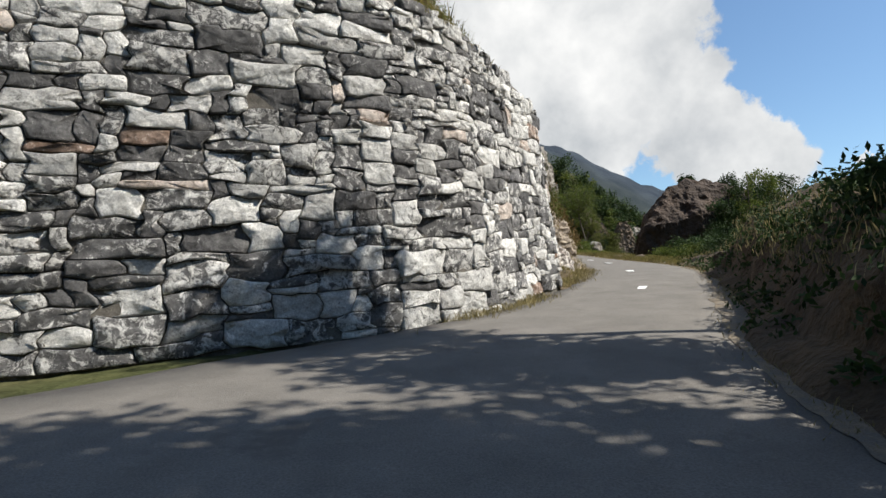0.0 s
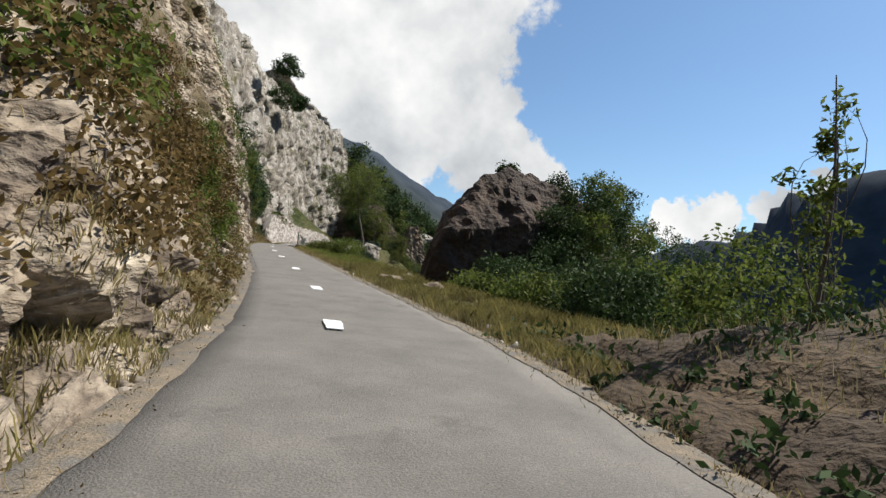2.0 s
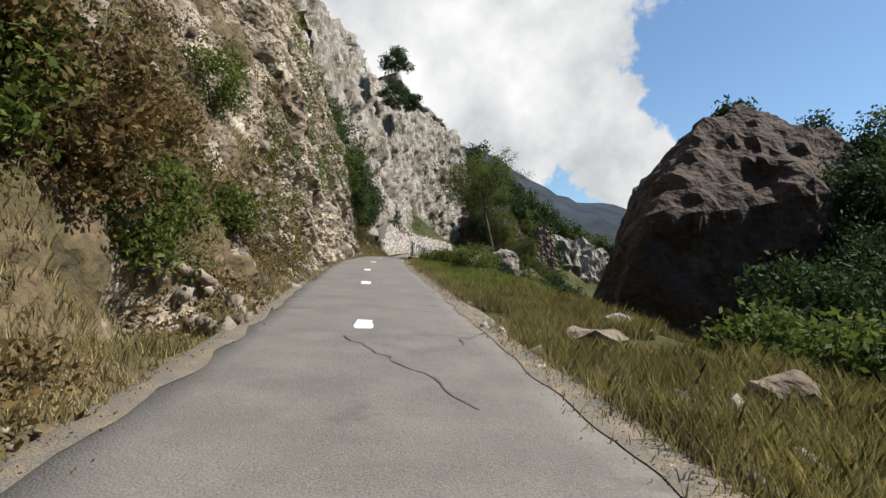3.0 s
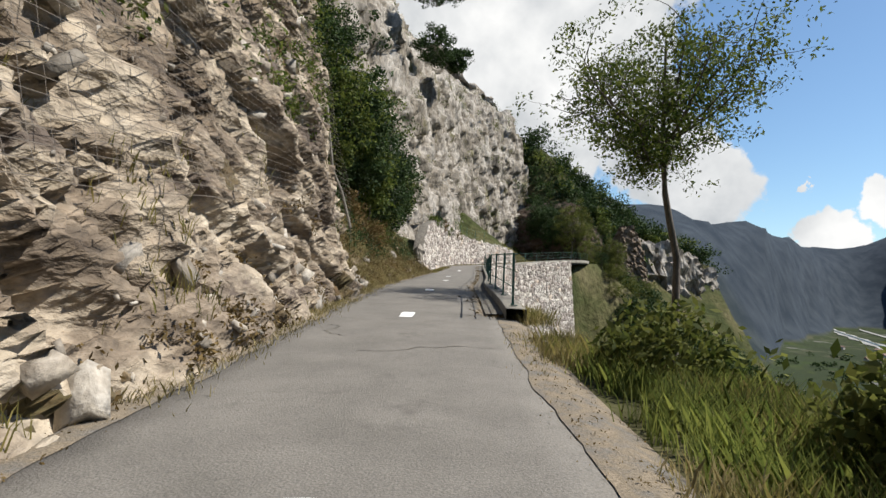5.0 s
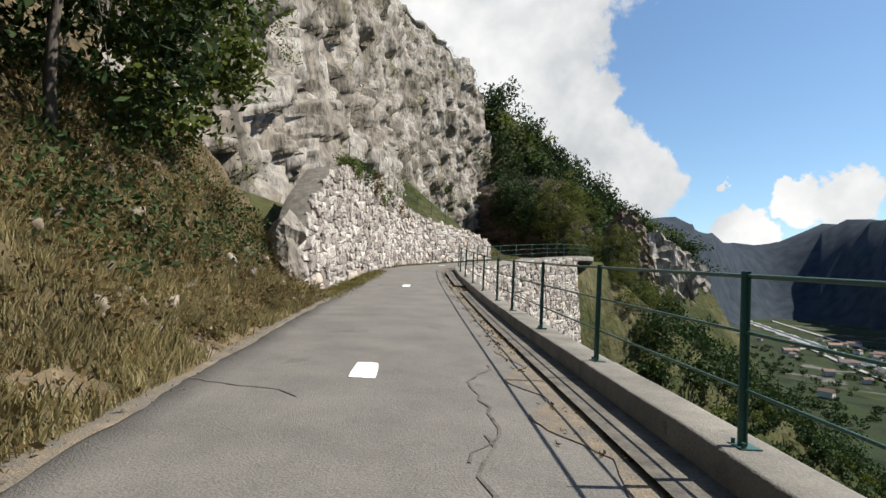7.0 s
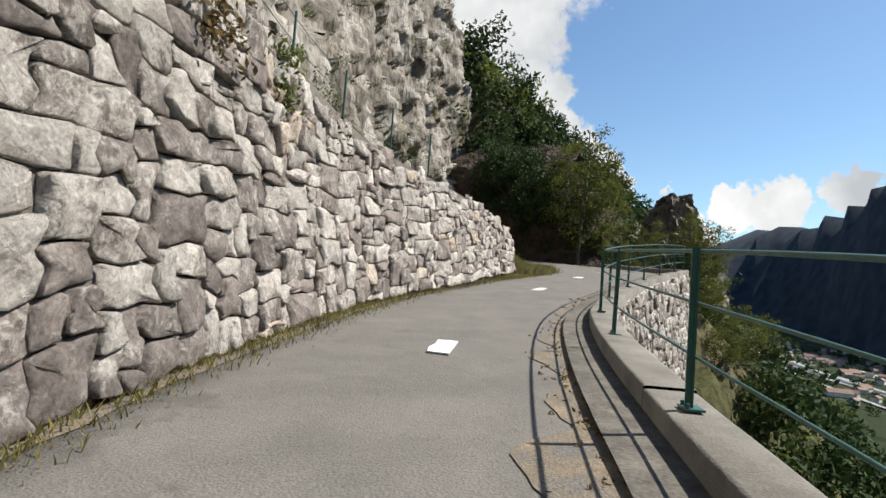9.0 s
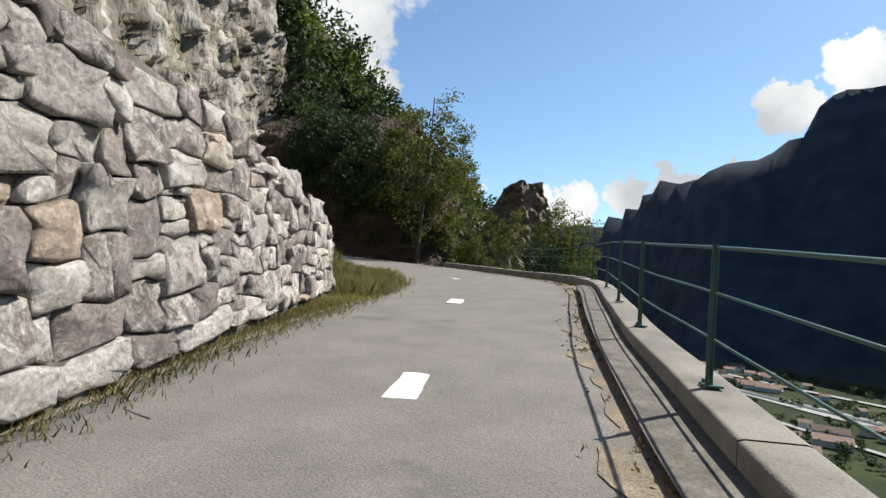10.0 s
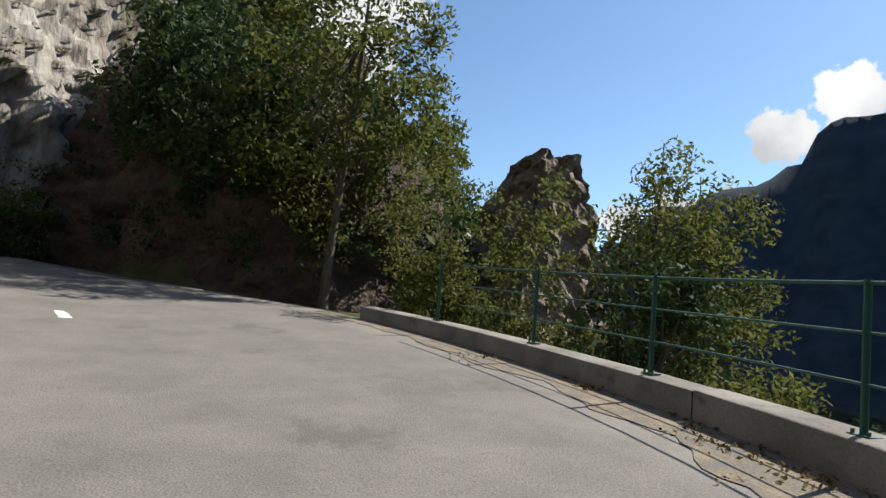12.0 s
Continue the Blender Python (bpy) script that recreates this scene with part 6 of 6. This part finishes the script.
# litter along the foot of the parapet
r = np.random.default_rng(8)
i = r.integers(station(64), station(133), 9000)
o = ROAD[i, 4] - 0.02 - np.abs(r.normal(size=9000)) * 0.24
WANDER = r.uniform(-0.3, 0.3, 9000)[:, None] * WAY[i]
p = np.stack([ROAD[i, 0] + RIGHT[i, 0] * o + r.normal(size=9000) * 0.1, ROAD[i, 1] + RIGHT[i, 1] * o + r.normal(size=9000) * 0.1, ROAD[i, 2] + tilted(ROAD[i, 1], o) + 0.02], 1)
p[:, :2] += WANDER
scatter("leaf_litter", "brown dead leaves and grit along the parapet", p[fbm(p, 0.6, 2) > -0.25], np.full((fbm(p, 0.6, 2) > -0.25).sum(), 0.03), 3, 0.022, LEAF_DRY, 50, "litter")
for side_left, y0, y1, seed in ((False, 16, 63, 51), (True, 14, 95, 52), (True, 95, 124, 53)):
    i = r.integers(station(y0), station(y1), 3600)
    o = np.where(side_left, -(ROAD[i, 3] + r.normal(size=3600) * 0.14 + 0.05), ROAD[i, 4] + r.normal(size=3600) * 0.14 + 0.05)
    s = r.uniform(-0.3, 0.3, 3600)
    p = np.stack([ROAD[i, 0] + RIGHT[i, 0] * o + WAY[i, 0] * s, ROAD[i, 1] + RIGHT[i, 1] * o + WAY[i, 1] * s, ROAD[i, 2] + tilted(ROAD[i, 1], o) + 0.012], 1)
    scatter("verge_litter", "dead leaves and grit along the road's edge", p, np.full(len(p), 0.04), 2, 0.012, LEAF_DRY, seed, "litter")
x, y = r.uniform(-8, 4, 900), r.uniform(8, 22, 900)
near, d = locate(x, y)
z = land(x, y)
ok = (z > ROAD[near, 2] + 3.5) | ((d < -ROAD[near, 3] - 2.2) & (y > 15.5))
p = np.stack([x, y, z + 0.1], 1)[ok]
scatter("brush", "dry brush on top of the first wall", p, r.uniform(0.2, 0.6, len(p)), 50, 0.07, LEAF_DRY, 54)
top = np.array([(a, b, c) for a, b, c in zip(np.interp(r.random(2500), [0, 0.4, 0.7, 1], [-9.5, -1.7, 1.4, 2.4]), r.random(2500), r.random(2500))])
top[:, 1] = np.interp(top[:, 0], [-9.5, -4.9, -1.7, 0.1, 1.4, 2.4], [5.9, 8.0, 9.6, 11.1, 13.9, 16.0]) + r.normal(size=2500) * 0.15
top[:, 2] = np.interp(top[:, 0], [-9.5, -1.7, 0.1, 2.4], [6.85, 7.15, 7.0, 6.3]) - 0.1
grass("wall_top_grass", "dry grass hanging over the first wall", top, 0.45, GRASS, 55)


# ---- broken stone on the slopes ----
def loose_stones(name, label, places, low, high, seed, mat, bedded=0.0, flat=0.7):
    """Many angular stones half sunk in a slope. bedded: how far they lie along the dip of the rock instead of at random."""
    r = np.random.default_rng(seed)
    n = len(places)
    corner = np.array([(x, y, z) for x in (-1, 1) for y in (-1, 1) for z in (-1, 1)], float)
    size = (low + (high - low) * r.random(n) ** 4)[:, None] * r.uniform(0.5, 1.0, (n, 3)) * [0.8, 1.5, flat]
    v = corner[None] * size[:, None] * r.uniform(0.75, 1.05, (n, 8, 1)) + r.normal(size=(n, 8, 3)) * size[:, None] * 0.13
    q = r.normal(size=(n, 4)) * (1 - bedded)
    q[:, :2] += np.array([math.cos(radians(17)), math.sin(radians(17))]) * bedded * 2
    q /= np.linalg.norm(q, axis=1)[:, None]
    w, x, y, z = q.T
    m = np.stack([1 - 2 * (y * y + z * z), 2 * (x * y - z * w), 2 * (x * z + y * w), 2 * (x * y + z * w), 1 - 2 * (x * x + z * z), 2 * (y * z - x * w), 2 * (x * z - y * w), 2 * (y * z + x * w), 1 - 2 * (x * x + y * y)], -1).reshape(n, 3, 3)
    v = np.einsum("nij,nkj->nki", m, v) + np.asarray(places)[:, None]
    face = np.array([(0, 1, 3, 2), (4, 6, 7, 5), (0, 4, 5, 1), (2, 3, 7, 6), (0, 2, 6, 4), (1, 5, 7, 3)])
    f = (face[None] + 8 * np.arange(n)[:, None, None]).reshape(-1, 4)
    return tagged(new(name, mesh_of(name, v.reshape(-1, 3), f, mat)), label, "stones", kind="stuff")


CHIP = material("broken limestone", [(0.17, 0.14, 0.106), (0.281, 0.251, 0.208), (0.425, 0.399, 0.357)], 1.5, 0.92, 0.6, 12, fine=0.2, per="island", spread=0.4, depth=0.04)
BROWN_CHIP = material("earthy broken stone", [(0.111, 0.085, 0.06), (0.187, 0.153, 0.115), (0.306, 0.272, 0.23)], 1.5, 0.92, 0.6, 12, fine=0.2, per="island", spread=0.4, depth=0.04)
p = on_slope(4200, 27, 50, 3, 70)
loose_stones("scree", "loose angular stones on the slope", p[fbm(p, 0.35, 2) > 0.1], 0.03, 0.2, 61, BROWN_CHIP)
p = CG[rng.integers(0, len(CG), 1800), rng.integers(6, 150, 1800)]
loose_stones("broken_rock", "angular fragments of the rock cutting", p[fbm(p, 0.35, 2) > -0.1], 0.03, 0.2, 62, CHIP, 0.6, 0.5)
p = on_slope(1200, 20, 28, 3, 60)
loose_stones("scree", "loose stones among dry grass", p[fbm(p, 0.3, 2) > 0.1], 0.03, 0.16, 63, BROWN_CHIP)
p = on_slope(1400, 74, 95, 3, 60)
loose_stones("scree", "loose stones among dry grass", p[fbm(p, 0.3, 2) > 0.05], 0.03, 0.15, 64, BROWN_CHIP)
q = strip(1500, 18, 63, 0.1, 4, False, 65)
loose_stones("verge_stones", "small stones on the verge", q, 0.02, 0.12, 65, CHIP)


# ---- rock-fall net over the cutting ----
net = thing("rockfall_net", "dark wire rock-fall net hung over the cutting", "safety net")
ok = np.where((SL[:, 0, 1] > 51) & (SL[:, 0, 1] < 70.6))[0]
face = SL[ok][:, 26:84]
smooth = face.copy()
for _ in range(40):
    smooth[1:-1, 1:-1] = (smooth[:-2, 1:-1] + smooth[2:, 1:-1] + smooth[1:-1, :-2] + smooth[1:-1, 2:]) / 4
smooth = smooth[2:-2, 2:-2]
smooth = np.maximum(smooth[..., :1] + 0.75, 0) * [1, 0, 0] + smooth * [0, 1, 1]
nv, nf, n = [], [], 0
for lines in (smooth[::1], np.swapaxes(smooth[:, ::1], 0, 1)):
    for row in lines:
        side = np.cross(np.gradient(row, axis=0), [1.0, 0, 0.3])
        side *= 0.003 / (np.linalg.norm(side, axis=1)[:, None] + 1e-9)
        nv.append(np.stack([row - side, row + side], 1).reshape(-1, 3))
        nf.append(sheet(len(row), 2) + n)
        n += 2 * len(row)
under("wire_mesh", mesh_of("wire_mesh", np.concatenate(nv), np.concatenate(nf), BARK), net, "fine dark wire mesh")
row = glide(smooth[-3, 3::9], 0.3)
v, f = tube(row, 0.045, 6)
under("edge_cable", mesh_of("edge_cable", v, f, CONCRETE, True), net, "grey steel edge cable")


# ---- cracks in the asphalt ----
def crack(x, y, length, turn, seed):
    r = np.random.default_rng(seed)
    i = int(np.argmin((ROAD[:, 0] - x) ** 2 + (ROAD[:, 1] - y) ** 2))
    n = 18
    s = np.linspace(0, length, n)
    way = np.array([math.cos(turn) * WAY[i][0] - math.sin(turn) * WAY[i][1], math.sin(turn) * WAY[i][0] + math.cos(turn) * WAY[i][1]])
    side = np.array([way[1], -way[0]])
    wob = np.cumsum(r.normal(size=n)) * 0.05
    mid = np.array([x, y]) + s[:, None] * way + wob[:, None] * side
    near, d = locate(mid[:, 0], mid[:, 1])
    rise = np.gradient(ROAD[:, 2], axis=0) / 0.5
    flow = (mid[:, 0] - ROAD[near, 0]) * WAY[near, 0] + (mid[:, 1] - ROAD[near, 1]) * WAY[near, 1]
    c = d / np.where(d < 0, ROAD[near, 3], ROAD[near, 4])
    z = ROAD[near, 2] + tilted(ROAD[near, 1], d) + flow * rise[near] + 0.035 * (1 - c * c) + 0.007
    w = 0.006 + 0.01 * r.random(n)[:, None]
    v = np.stack([np.c_[mid - side * w, z], np.c_[mid + side * w, z]], 1).reshape(-1, 3)
    return tagged(new("road_crack", mesh_of("road_crack", v, sheet(n, 2), JOINT)), "thin dark crack across the worn asphalt", "crack", kind="structure")


for n, (x, y, length, turn) in enumerate([(9.6, 33.5, 3.0, 0.3), (9.9, 36, 2.2, -0.5), (8.4, 39.5, 1.6, 1.2), (13.4, 80, 4.0, 0.05), (13.6, 83.5, 3.0, -0.15), (12.6, 85.0, 2.0, 1.4), (9.6, 60.2, 1.8, -1.2), (9.4, 61.2, 1.2, 0.5), (21.6, 116.3, 2.2, 0.6), (24.0, 119.0, 1.8, 1.3), (30.6, 128.0, 3.0, 0.5), (31.0, 131.5, 2.0, 1.2)]):
    crack(x, y, length, turn, 200 + n)
